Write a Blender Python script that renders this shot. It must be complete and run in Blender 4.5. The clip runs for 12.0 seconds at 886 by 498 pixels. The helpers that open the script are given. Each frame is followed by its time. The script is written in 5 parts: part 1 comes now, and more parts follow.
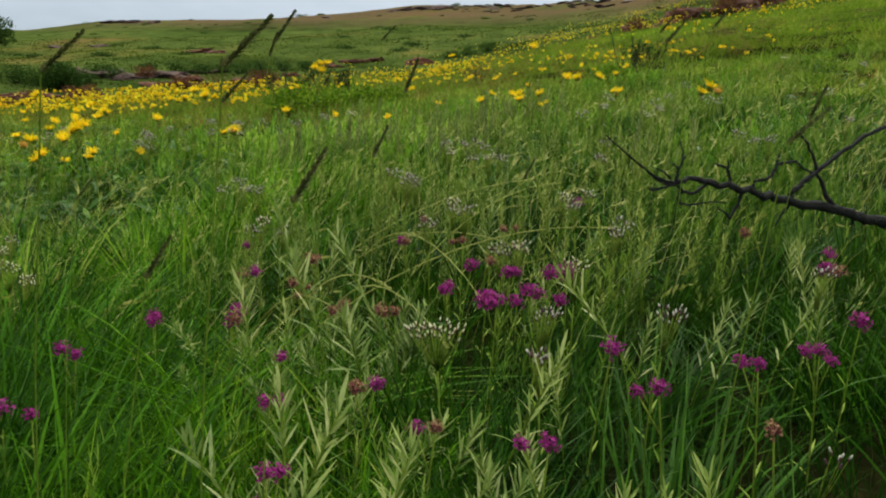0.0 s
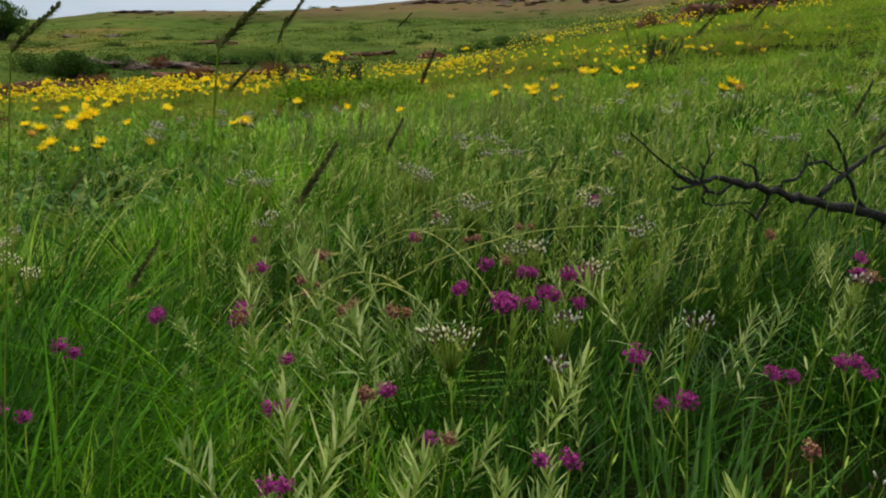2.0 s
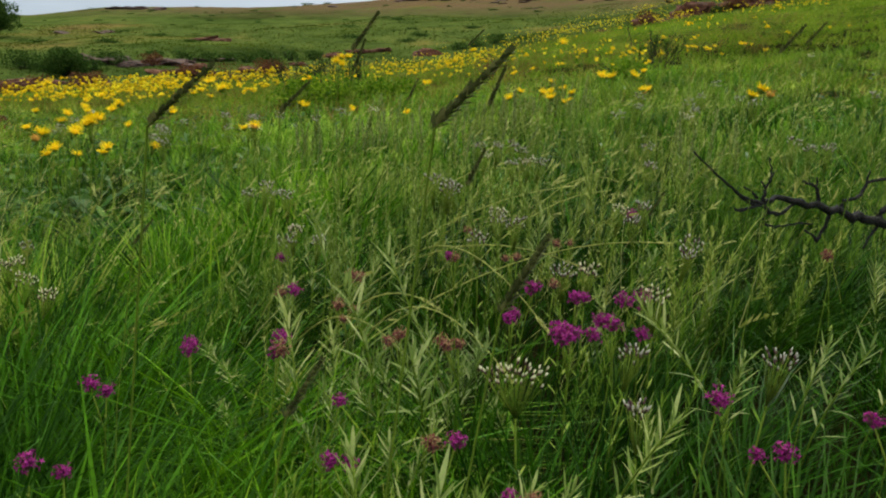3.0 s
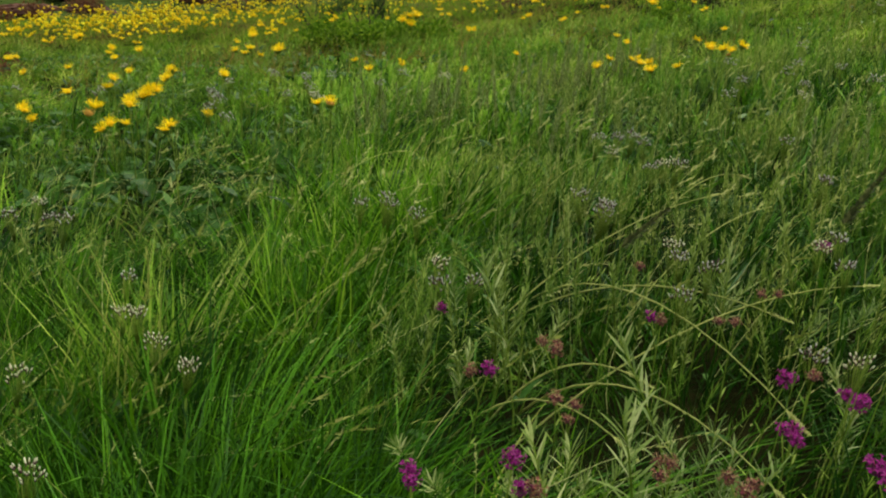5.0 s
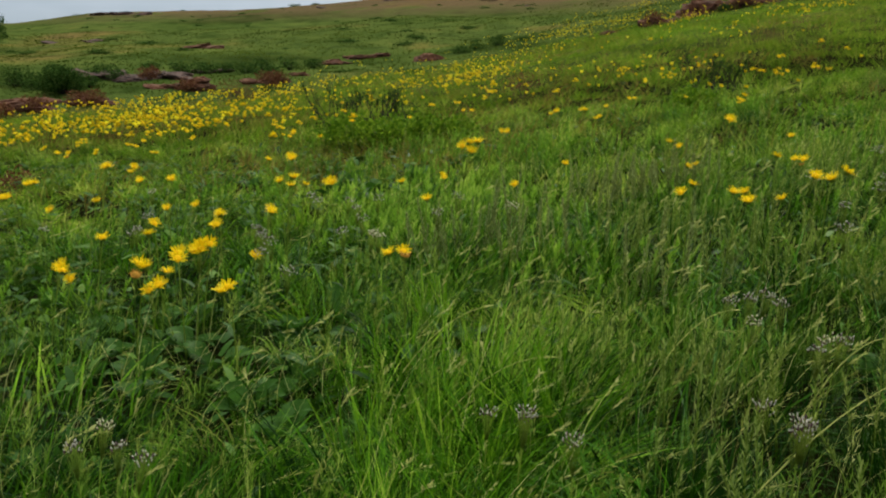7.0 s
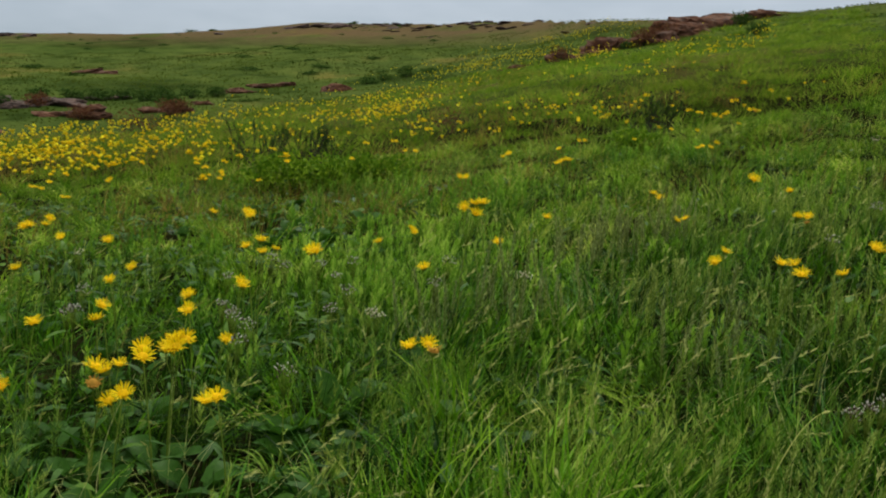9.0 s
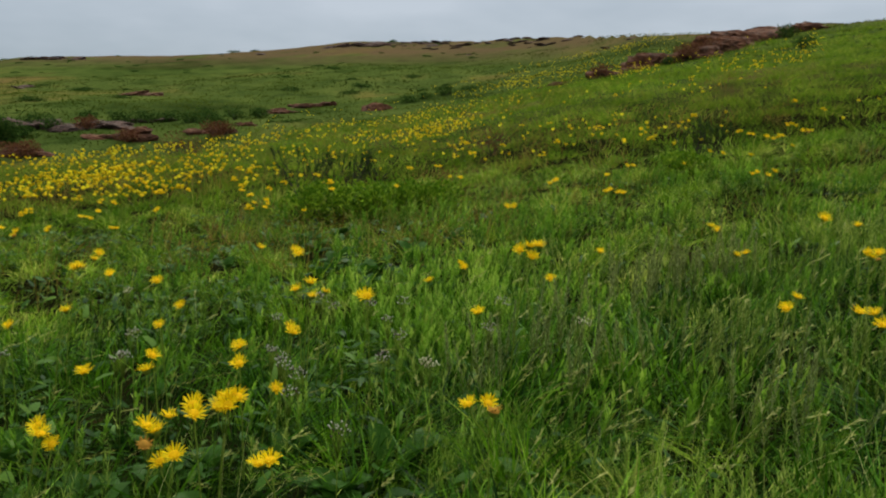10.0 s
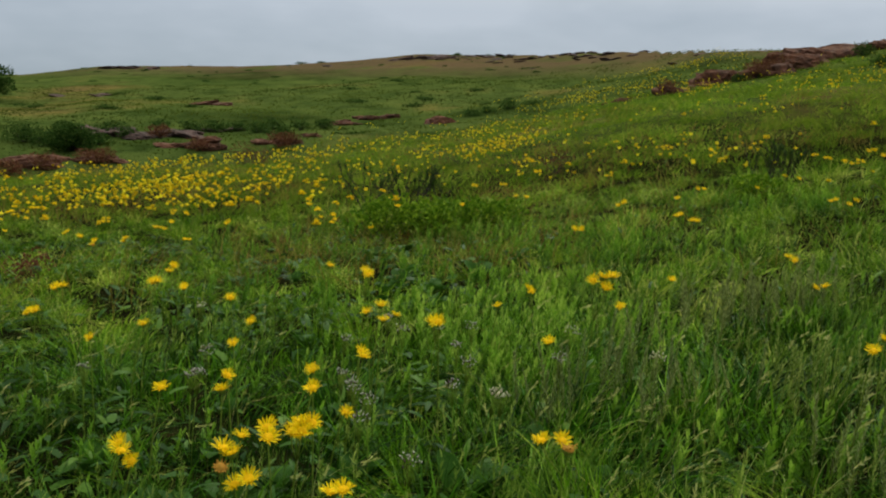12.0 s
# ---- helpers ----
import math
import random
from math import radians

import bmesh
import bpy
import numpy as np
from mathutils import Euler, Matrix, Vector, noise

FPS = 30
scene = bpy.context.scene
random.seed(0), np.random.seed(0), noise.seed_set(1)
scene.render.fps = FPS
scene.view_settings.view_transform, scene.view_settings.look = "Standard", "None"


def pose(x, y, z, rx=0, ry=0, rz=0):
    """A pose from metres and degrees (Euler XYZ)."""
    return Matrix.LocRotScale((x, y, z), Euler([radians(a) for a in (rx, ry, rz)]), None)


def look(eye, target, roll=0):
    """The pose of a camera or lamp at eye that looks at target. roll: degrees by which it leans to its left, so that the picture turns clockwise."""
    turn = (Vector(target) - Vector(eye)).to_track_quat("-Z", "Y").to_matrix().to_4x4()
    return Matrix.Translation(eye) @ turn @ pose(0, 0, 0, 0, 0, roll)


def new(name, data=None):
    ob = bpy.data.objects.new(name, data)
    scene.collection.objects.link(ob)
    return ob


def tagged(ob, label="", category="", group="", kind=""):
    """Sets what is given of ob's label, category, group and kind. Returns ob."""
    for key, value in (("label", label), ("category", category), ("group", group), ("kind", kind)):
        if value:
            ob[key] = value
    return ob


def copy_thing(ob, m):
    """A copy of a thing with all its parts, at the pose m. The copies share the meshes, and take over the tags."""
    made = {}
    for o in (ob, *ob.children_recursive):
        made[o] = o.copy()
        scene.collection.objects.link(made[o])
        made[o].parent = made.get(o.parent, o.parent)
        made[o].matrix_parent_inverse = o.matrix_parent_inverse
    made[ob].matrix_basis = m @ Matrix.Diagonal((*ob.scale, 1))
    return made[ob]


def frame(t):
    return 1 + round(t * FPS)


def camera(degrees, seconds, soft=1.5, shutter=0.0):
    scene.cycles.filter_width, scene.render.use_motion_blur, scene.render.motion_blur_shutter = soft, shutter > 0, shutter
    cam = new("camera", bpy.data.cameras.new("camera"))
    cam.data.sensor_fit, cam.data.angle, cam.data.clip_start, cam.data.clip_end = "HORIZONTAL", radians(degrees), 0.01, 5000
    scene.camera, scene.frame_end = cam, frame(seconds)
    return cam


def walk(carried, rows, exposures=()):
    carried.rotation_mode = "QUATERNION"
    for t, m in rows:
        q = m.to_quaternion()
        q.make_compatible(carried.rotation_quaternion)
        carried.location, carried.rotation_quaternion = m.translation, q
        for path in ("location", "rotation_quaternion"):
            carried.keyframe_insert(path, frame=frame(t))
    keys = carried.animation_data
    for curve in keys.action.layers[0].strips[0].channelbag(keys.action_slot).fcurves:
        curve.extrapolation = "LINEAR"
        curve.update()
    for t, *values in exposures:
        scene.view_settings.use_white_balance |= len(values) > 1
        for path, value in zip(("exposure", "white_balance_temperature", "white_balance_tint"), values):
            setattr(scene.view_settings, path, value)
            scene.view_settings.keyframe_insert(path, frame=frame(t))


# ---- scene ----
cam = camera(58.14, 12.0, soft=2.1)
PATH = [
    (0, look((1.445, 0.210, 0.580), (1.398, 4.128, -0.226), 1.45)),
    (0.5, look((1.449, 0.219, 0.570), (1.395, 4.136, -0.237), 1.63)),
    (1, look((1.439, 0.213, 0.572), (1.372, 4.127, -0.252), 1.83)),
    (1.5, look((1.463, 0.235, 0.566), (1.363, 4.144, -0.279), 1.91)),
    (2, look((1.435, 0.272, 0.576), (1.341, 4.183, -0.260), 2.14)),
    (2.6, look((1.382, 0.319, 0.597), (1.312, 4.229, -0.247), 1.94)),
    (4.3, look((1.054, 0.579, 0.665), (1.040, 4.457, -0.314), 3.73)),
    (4.5, look((1.008, 0.612, 0.696), (0.986, 4.475, -0.341), 3.58)),
    (5, look((0.903, 0.695, 0.777), (0.885, 4.511, -0.420), 2.89)),
    (5.5, look((0.739, 0.823, 0.879), (0.731, 4.630, -0.348), 2.06)),
    (6, look((0.672, 0.929, 0.953), (0.675, 4.798, -0.062), 1.35)),
    (6.5, look((0.598, 1.041, 0.983), (0.614, 4.930, 0.045), 1.16)),
    (7, look((0.535, 1.120, 1.013), (0.531, 5.024, 0.142), 0.88)),
    (7.2, look((0.516, 1.160, 1.023), (0.498, 5.074, 0.198), 0.58)),
    (8.8, look((0.126, 1.637, 1.080), (0.615, 5.540, 0.354), 1.98)),
    (9, look((0.113, 1.662, 1.096), (0.607, 5.565, 0.374), 1.77)),
    (9.5, look((0.086, 1.728, 1.140), (0.429, 5.651, 0.439), 1.03)),
    (10, look((0.062, 1.791, 1.191), (0.361, 5.727, 0.540), 1.09)),
    (10.5, look((0.047, 1.834, 1.224), (0.299, 5.783, 0.640), 1.06)),
    (11, look((0.019, 1.829, 1.249), (0.169, 5.786, 0.687), 1.25)),
    (11.5, look((-0.023, 1.820, 1.276), (0.074, 5.777, 0.700), 1.71)),
    (12, look((0.002, 1.814, 1.248), (0.010, 5.769, 0.649), 2.04)),
]
# the exposure falls a little as more of the sky comes into view
walk(cam, PATH, [(0.0, 0.43), (2.7, 0.43), (4.4, 0.42), (5.4, 0.38), (7.0, 0.22), (9.0, 0.08), (10.5, -0.02), (12.0, -0.06)])

# ---- light: an overcast sky with a weak, wide sun behind the cloud ----
world = bpy.data.worlds.new("overcast_sky")
scene.world = world
world.use_nodes = True
wt = world.node_tree
wt.nodes.clear()


def wnode(kind, **values):
    n = wt.nodes.new(kind)
    for key, value in values.items():
        n.inputs[key].default_value = value
    return n


w_sky = wnode("ShaderNodeTexSky")
w_sky.sky_type, w_sky.sun_disc = "NISHITA", False
w_sky.sun_elevation, w_sky.sun_rotation = radians(51), radians(15)
w_co = wnode("ShaderNodeTexCoord")
w_map = wnode("ShaderNodeMapping")
w_map.inputs["Scale"].default_value = (1.0, 1.0, 3.0)
w_noise = wnode("ShaderNodeTexNoise", Scale=1.7, Detail=5.0, Roughness=0.52)
w_ramp = wnode("ShaderNodeValToRGB")
w_ramp.color_ramp.elements[0].position, w_ramp.color_ramp.elements[0].color = 0.38, (0.315, 0.39, 0.46, 1)
w_ramp.color_ramp.elements[1].position, w_ramp.color_ramp.elements[1].color = 0.64, (0.55, 0.615, 0.695, 1)
w_gain = wnode("ShaderNodeVectorMath")
w_gain.operation = "SCALE"
w_gain.inputs["Scale"].default_value = 0.06
w_mix = wnode("ShaderNodeMix")
w_mix.data_type = "RGBA"
w_mix.inputs["Factor"].default_value = 0.88
w_bg = wnode("ShaderNodeBackground", Strength=1.0)
w_out = wnode("ShaderNodeOutputWorld")
wt.links.new(w_co.outputs["Generated"], w_map.inputs["Vector"])
wt.links.new(w_map.outputs["Vector"], w_noise.inputs["Vector"])
wt.links.new(w_noise.outputs["Fac"], w_ramp.inputs["Fac"])
wt.links.new(w_sky.outputs["Color"], w_gain.inputs[0])
wt.links.new(w_gain.outputs[0], w_mix.inputs["A"])
wt.links.new(w_ramp.outputs["Color"], w_mix.inputs["B"])
# an overcast sky is about three times as bright, and whiter, overhead than at the skyline
w_sep = wnode("ShaderNodeSeparateXYZ")
wt.links.new(w_co.outputs["Generated"], w_sep.inputs[0])
w_tone = wnode("ShaderNodeCombineXYZ")
for key, most in (("X", 3.5), ("Y", 3.1), ("Z", 2.2)):
    rise = wnode("ShaderNodeMapRange")
    for name, value in (("From Min", 0.14), ("From Max", 0.8), ("To Min", 1.0), ("To Max", most)):
        rise.inputs[name].default_value = value
    wt.links.new(w_sep.outputs["Z"], rise.inputs["Value"])
    wt.links.new(rise.outputs["Result"], w_tone.inputs[key])
w_lift = wnode("ShaderNodeVectorMath")
w_lift.operation = "MULTIPLY"
wt.links.new(w_mix.outputs["Result"], w_lift.inputs[0])
wt.links.new(w_tone.outputs[0], w_lift.inputs[1])
wt.links.new(w_lift.outputs[0], w_bg.inputs["Color"])
wt.links.new(w_bg.outputs["Background"], w_out.inputs["Surface"])

sun = new("sun", bpy.data.lights.new("sun", "SUN"))
sun.data.energy, sun.data.angle, sun.data.color = 2.0, radians(20), (1.0, 0.95, 0.85)
sun.matrix_world = look((9.5, 36.0, 46), (0, 0, 0))


# ---- materials ----
def material(name):
    m = bpy.data.materials.new(name)
    m.use_nodes = True
    m.node_tree.nodes.clear()
    return m, m.node_tree


def nd(tree, kind, **values):
    n = tree.nodes.new(kind)
    for key, value in values.items():
        n.inputs[key].default_value = value
    return n


def ramp(tree, source, stops):
    r = tree.nodes.new("ShaderNodeValToRGB")
    els = r.color_ramp.elements
    while len(els) < len(stops):
        els.new(0.5)
    for e, (at, col) in zip(els, stops):
        e.position, e.color = at, (*col, 1)
    tree.links.new(source, r.inputs["Fac"])
    return r.outputs["Color"]


def mixed(tree, a, b, fac, mode="MIX"):
    m = tree.nodes.new("ShaderNodeMix")
    m.data_type, m.blend_type = "RGBA", mode
    for key, v in (("A", a), ("B", b), ("Factor", fac)):
        if isinstance(v, (int, float)):
            m.inputs[key].default_value = v
        elif isinstance(v, tuple):
            m.inputs[key].default_value = (*v, 1)
        else:
            tree.links.new(v, m.inputs[key])
    return m.outputs["Result"]


def noise_tex(tree, scale, detail=3.0, rough=0.55):
    geo = tree.nodes.new("ShaderNodeNewGeometry")
    n = nd(tree, "ShaderNodeTexNoise", Scale=scale, Detail=detail, Roughness=rough)
    tree.links.new(geo.outputs["Position"], n.inputs["Vector"])
    return n.outputs["Fac"]


def leafy(name, stops, patch=None, see_through=0.35, rough=0.55, by_object=False, patch_scale=1.3, tint=False, gloss=0.04):
    """A thin leaf: a little gloss, light through it, its colour different from leaf to leaf and in patches over the ground."""
    m, t = material(name)
    if tint:
        own = t.nodes.new("ShaderNodeAttribute")
        own.attribute_name = "tint"
        src = own.outputs["Fac"]
    elif by_object:
        src = t.nodes.new("ShaderNodeObjectInfo").outputs["Random"]
    else:
        src = t.nodes.new("ShaderNodeNewGeometry").outputs["Random Per Island"]
    col = ramp(t, src, stops)
    if patch:
        tone = ramp(t, noise_tex(t, patch_scale, 2.0), [(0.34, (1.22, 1.13, 1.0)), (0.66, patch)])
        col = mixed(t, col, tone, 1.0, "MULTIPLY")
    fine = ramp(t, noise_tex(t, 90.0, 2.0), [(0.3, (0.78, 0.8, 0.74)), (0.75, (1.18, 1.15, 1.1))])
    col = mixed(t, col, fine, 1.0, "MULTIPLY")
    p = nd(t, "ShaderNodeBsdfPrincipled", Roughness=rough)
    p.inputs["Specular IOR Level"].default_value = gloss
    tr = nd(t, "ShaderNodeBsdfTranslucent")
    t.links.new(col, p.inputs["Base Color"])
    t.links.new(col, tr.inputs["Color"])
    mix = nd(t, "ShaderNodeMixShader", Fac=see_through)
    out = nd(t, "ShaderNodeOutputMaterial")
    t.links.new(p.outputs[0], mix.inputs[1])
    t.links.new(tr.outputs[0], mix.inputs[2])
    t.links.new(mix.outputs[0], out.inputs["Surface"])
    return m


def solid(name, stops, scale, rough=0.8, bump=0.3, bump_scale=None, by_object=False):
    """An opaque natural surface: a noise-driven range of colours with fine relief."""
    m, t = material(name)
    col = ramp(t, noise_tex(t, scale, 6.0, 0.62), stops)
    if by_object:
        tone = ramp(t, t.nodes.new("ShaderNodeObjectInfo").outputs["Random"], [(0, (0.75, 0.75, 0.75)), (1, (1.2, 1.15, 1.1))])
        col = mixed(t, col, tone, 1.0, "MULTIPLY")
    p = nd(t, "ShaderNodeBsdfPrincipled", Roughness=rough)
    p.inputs["Specular IOR Level"].default_value = 0.25
    b = nd(t, "ShaderNodeBump", Strength=bump, Distance=0.05)
    t.links.new(noise_tex(t, bump_scale or scale * 4, 5.0), b.inputs["Height"])
    t.links.new(col, p.inputs["Base Color"])
    t.links.new(b.outputs["Normal"], p.inputs["Normal"])
    out = nd(t, "ShaderNodeOutputMaterial")
    t.links.new(p.outputs[0], out.inputs["Surface"])
    return m


# GRASS, FIELD, LUSH and herb ramps start near black; low tints act as shade
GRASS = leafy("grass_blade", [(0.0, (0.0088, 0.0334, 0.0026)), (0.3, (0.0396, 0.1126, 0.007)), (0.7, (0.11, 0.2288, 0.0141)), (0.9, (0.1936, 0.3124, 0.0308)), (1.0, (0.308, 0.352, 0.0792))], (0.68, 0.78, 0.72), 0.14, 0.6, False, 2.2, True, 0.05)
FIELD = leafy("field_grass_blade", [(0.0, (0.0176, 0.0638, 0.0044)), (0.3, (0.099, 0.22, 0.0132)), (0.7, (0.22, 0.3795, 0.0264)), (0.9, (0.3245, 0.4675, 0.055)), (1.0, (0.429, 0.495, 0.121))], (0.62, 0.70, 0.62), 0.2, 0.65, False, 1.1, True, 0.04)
UPPER = leafy("upper_field_grass_blade", [(0.0, (0.0583, 0.1372, 0.009328)), (0.3, (0.1049, 0.2144, 0.01399)), (0.7, (0.1807, 0.3054, 0.02565)), (1.0, (0.3148, 0.3865, 0.06996))], (0.92, 0.76, 0.8), 0.4, 0.7, False, 0.35, True, 0.02)
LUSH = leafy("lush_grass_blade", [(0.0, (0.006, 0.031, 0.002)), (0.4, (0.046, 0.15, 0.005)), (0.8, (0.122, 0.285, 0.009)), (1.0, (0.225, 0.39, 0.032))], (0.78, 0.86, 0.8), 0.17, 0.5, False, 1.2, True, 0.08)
STRAW = leafy("dry_grass_head", [(0.0, (0.16, 0.125, 0.03)), (0.6, (0.23, 0.175, 0.045)), (1.0, (0.29, 0.23, 0.07))], (0.7, 0.7, 0.6), 0.3, 0.7, False, 0.5, True)
FARGRASS = leafy("hill_grass_tuft", [(0.0, (0.04521, 0.07447, 0.01074)), (0.6, (0.06492, 0.09832, 0.01434)), (1.0, (0.08851, 0.1118, 0.01795))], (0.42, 0.48, 0.40), 0.4, 0.9, False, 0.10, True, 0.0)
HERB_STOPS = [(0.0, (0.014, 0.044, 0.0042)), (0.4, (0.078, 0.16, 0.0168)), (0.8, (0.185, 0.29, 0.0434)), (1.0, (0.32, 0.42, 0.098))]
HERB = leafy("herb_leaf", HERB_STOPS, (0.75, 0.8, 0.75), 0.24, 0.5, False, 1.3, False, 0.05)
COLUMN = leafy("pale_herb_leaf", [(0.0, (0.0954, 0.15, 0.02728)), (0.4, (0.1835, 0.2586, 0.05683)), (0.8, (0.2937, 0.3674, 0.1046)), (1.0, (0.3964, 0.4572, 0.1637))], (0.8, 0.85, 0.8), 0.26, 0.55, False, 1.3, False, 0.06)
GREYED = leafy("greyed_herb_leaf", [(0.0, (0.099, 0.1265, 0.045)), (0.5, (0.18, 0.2255, 0.09)), (1.0, (0.297, 0.374, 0.171))], (0.8, 0.82, 0.8), 0.26, 0.6, False, 1.3, False, 0.05)
SHOOT = leafy("silvery_shoot_leaf", [(0.0, (0.1031, 0.1701, 0.04269)), (0.4, (0.2061, 0.2867, 0.08534)), (0.8, (0.356, 0.43, 0.1791)), (1.0, (0.506, 0.5465, 0.2987))], (0.7, 0.75, 0.7), 0.32, 0.5, False, 3.0, False, 0.12)
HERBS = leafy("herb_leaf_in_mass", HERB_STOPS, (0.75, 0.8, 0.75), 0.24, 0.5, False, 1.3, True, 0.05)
SOFT = leafy("fresh_soft_leaf", [(0.0, (0.0216, 0.0702, 0.006048)), (0.4, (0.081, 0.1944, 0.01663)), (0.8, (0.1782, 0.3456, 0.03402)), (1.0, (0.3024, 0.4644, 0.0756))], (0.75, 0.8, 0.75), 0.32, 0.5, False, 1.3, True, 0.05)
SEED = leafy("pale_seed_head", [(0.0, (0.30, 0.33, 0.0935)), (0.6, (0.45, 0.47, 0.17)), (1.0, (0.58, 0.57, 0.272))], None, 0.4, 0.7)
THIN = leafy("green_seed_head", [(0.0, (0.13, 0.17, 0.03)), (0.6, (0.21, 0.24, 0.05)), (1.0, (0.33, 0.33, 0.11))], None, 0.35, 0.7)
SPIKE = leafy("dark_seed_spike", [(0.0, (0.035, 0.045, 0.016)), (0.6, (0.075, 0.085, 0.03)), (1.0, (0.15, 0.15, 0.06))], None, 0.2, 0.7)
STEM = leafy("green_stem", [(0.0, (0.13, 0.21, 0.024)), (1.0, (0.22, 0.28, 0.048))], None, 0.35, 0.65)
BROAD = leafy("broad_leaf", [(0.0, (0.01092, 0.0429, 0.004368)), (0.6, (0.03276, 0.0975, 0.009828)), (1.0, (0.0936, 0.1872, 0.02293))], None, 0.3, 0.5, False, 1.3, False, 0.1)
PETAL = leafy("yellow_petal", [(0.0, (0.72, 0.44, 0.003)), (0.5, (0.80, 0.58, 0.005)), (1.0, (0.86, 0.72, 0.012))], None, 0.3, 0.6)
FARPETAL = leafy("far_yellow_petal", [(0.0, (0.66, 0.44, 0.005)), (0.5, (0.74, 0.58, 0.008)), (1.0, (0.80, 0.72, 0.025))], None, 0.3, 0.6)
DISC = leafy("daisy_disc", [(0.0, (0.62, 0.32, 0.004)), (1.0, (0.72, 0.46, 0.008))], None, 0.05, 0.8)
WILT = leafy("withered_daisy", [(0.0, (0.24, 0.12, 0.02)), (1.0, (0.38, 0.20, 0.035))], None, 0.1, 0.8)
PINK = leafy("magenta_floret", [(0.0, (0.1408, 0.0072, 0.095)), (0.5, (0.2464, 0.0162, 0.1805)), (0.85, (0.352, 0.045, 0.2755)), (1.0, (0.2464, 0.045, 0.0855))], None, 0.25, 0.6)
FADED = leafy("faded_floret", [(0.0, (0.1445, 0.0225, 0.05625)), (0.4, (0.187, 0.05625, 0.0525)), (0.7, (0.255, 0.15, 0.0825)), (1.0, (0.391, 0.285, 0.165))], None, 0.2, 0.7)
BUD = leafy("white_bud", [(0.0, (0.58, 0.56, 0.38)), (0.7, (0.75, 0.74, 0.58)), (1.0, (0.60, 0.48, 0.40))], None, 0.2, 0.6)
LILAC = leafy("grey_lilac_bud", [(0.0, (0.527, 0.51, 0.476)), (0.62, (0.425, 0.408, 0.391)), (0.7, (0.1445, 0.085, 0.119)), (1.0, (0.1105, 0.0595, 0.0935))], None, 0.2, 0.6)
CALYX = leafy("dull_purple_calyx", [(0.0, (0.07, 0.035, 0.035)), (0.6, (0.12, 0.06, 0.075)), (1.0, (0.15, 0.13, 0.07))], None, 0.2, 0.7)
BUSH = leafy("bush_leaf", [(0.0, (0.016, 0.042, 0.009)), (0.6, (0.034, 0.075, 0.015)), (1.0, (0.075, 0.12, 0.026))], None, 0.25, 0.8, False, 1.3, False, 0.01)
SHRUB = leafy("low_shrub_leaf", [(0.0, (0.045, 0.114, 0.007)), (0.6, (0.11, 0.216, 0.012)), (1.0, (0.25, 0.372, 0.03))], (0.7, 0.75, 0.7), 0.3, 0.7, False, 3.0)
MAROON = leafy("maroon_leaf", [(0.0, (0.075, 0.024, 0.014)), (0.6, (0.13, 0.048, 0.028)), (1.0, (0.16, 0.10, 0.04))], None, 0.2, 0.7)
CHAR = solid("charred_wood", [(0.3, (0.005, 0.005, 0.006)), (0.6, (0.013, 0.013, 0.014)), (0.8, (0.04, 0.038, 0.037))], 45, 0.9, 0.6)
TWIG = solid("dark_twig", [(0.3, (0.008, 0.008, 0.006)), (0.7, (0.028, 0.025, 0.02))], 30, 0.85, 0.3)
ROCK = solid("red_rock", [(0.25, (0.018, 0.009, 0.007)), (0.46, (0.072, 0.029, 0.019)), (0.62, (0.12, 0.052, 0.033)), (0.82, (0.15, 0.10, 0.075))], 3.5, 0.95, 0.9, 9, True)
LEDGE = solid("purplish_rock", [(0.25, (0.016, 0.011, 0.011)), (0.46, (0.055, 0.034, 0.033)), (0.62, (0.095, 0.058, 0.052)), (0.82, (0.14, 0.105, 0.09))], 3.5, 0.95, 0.9, 9, True)


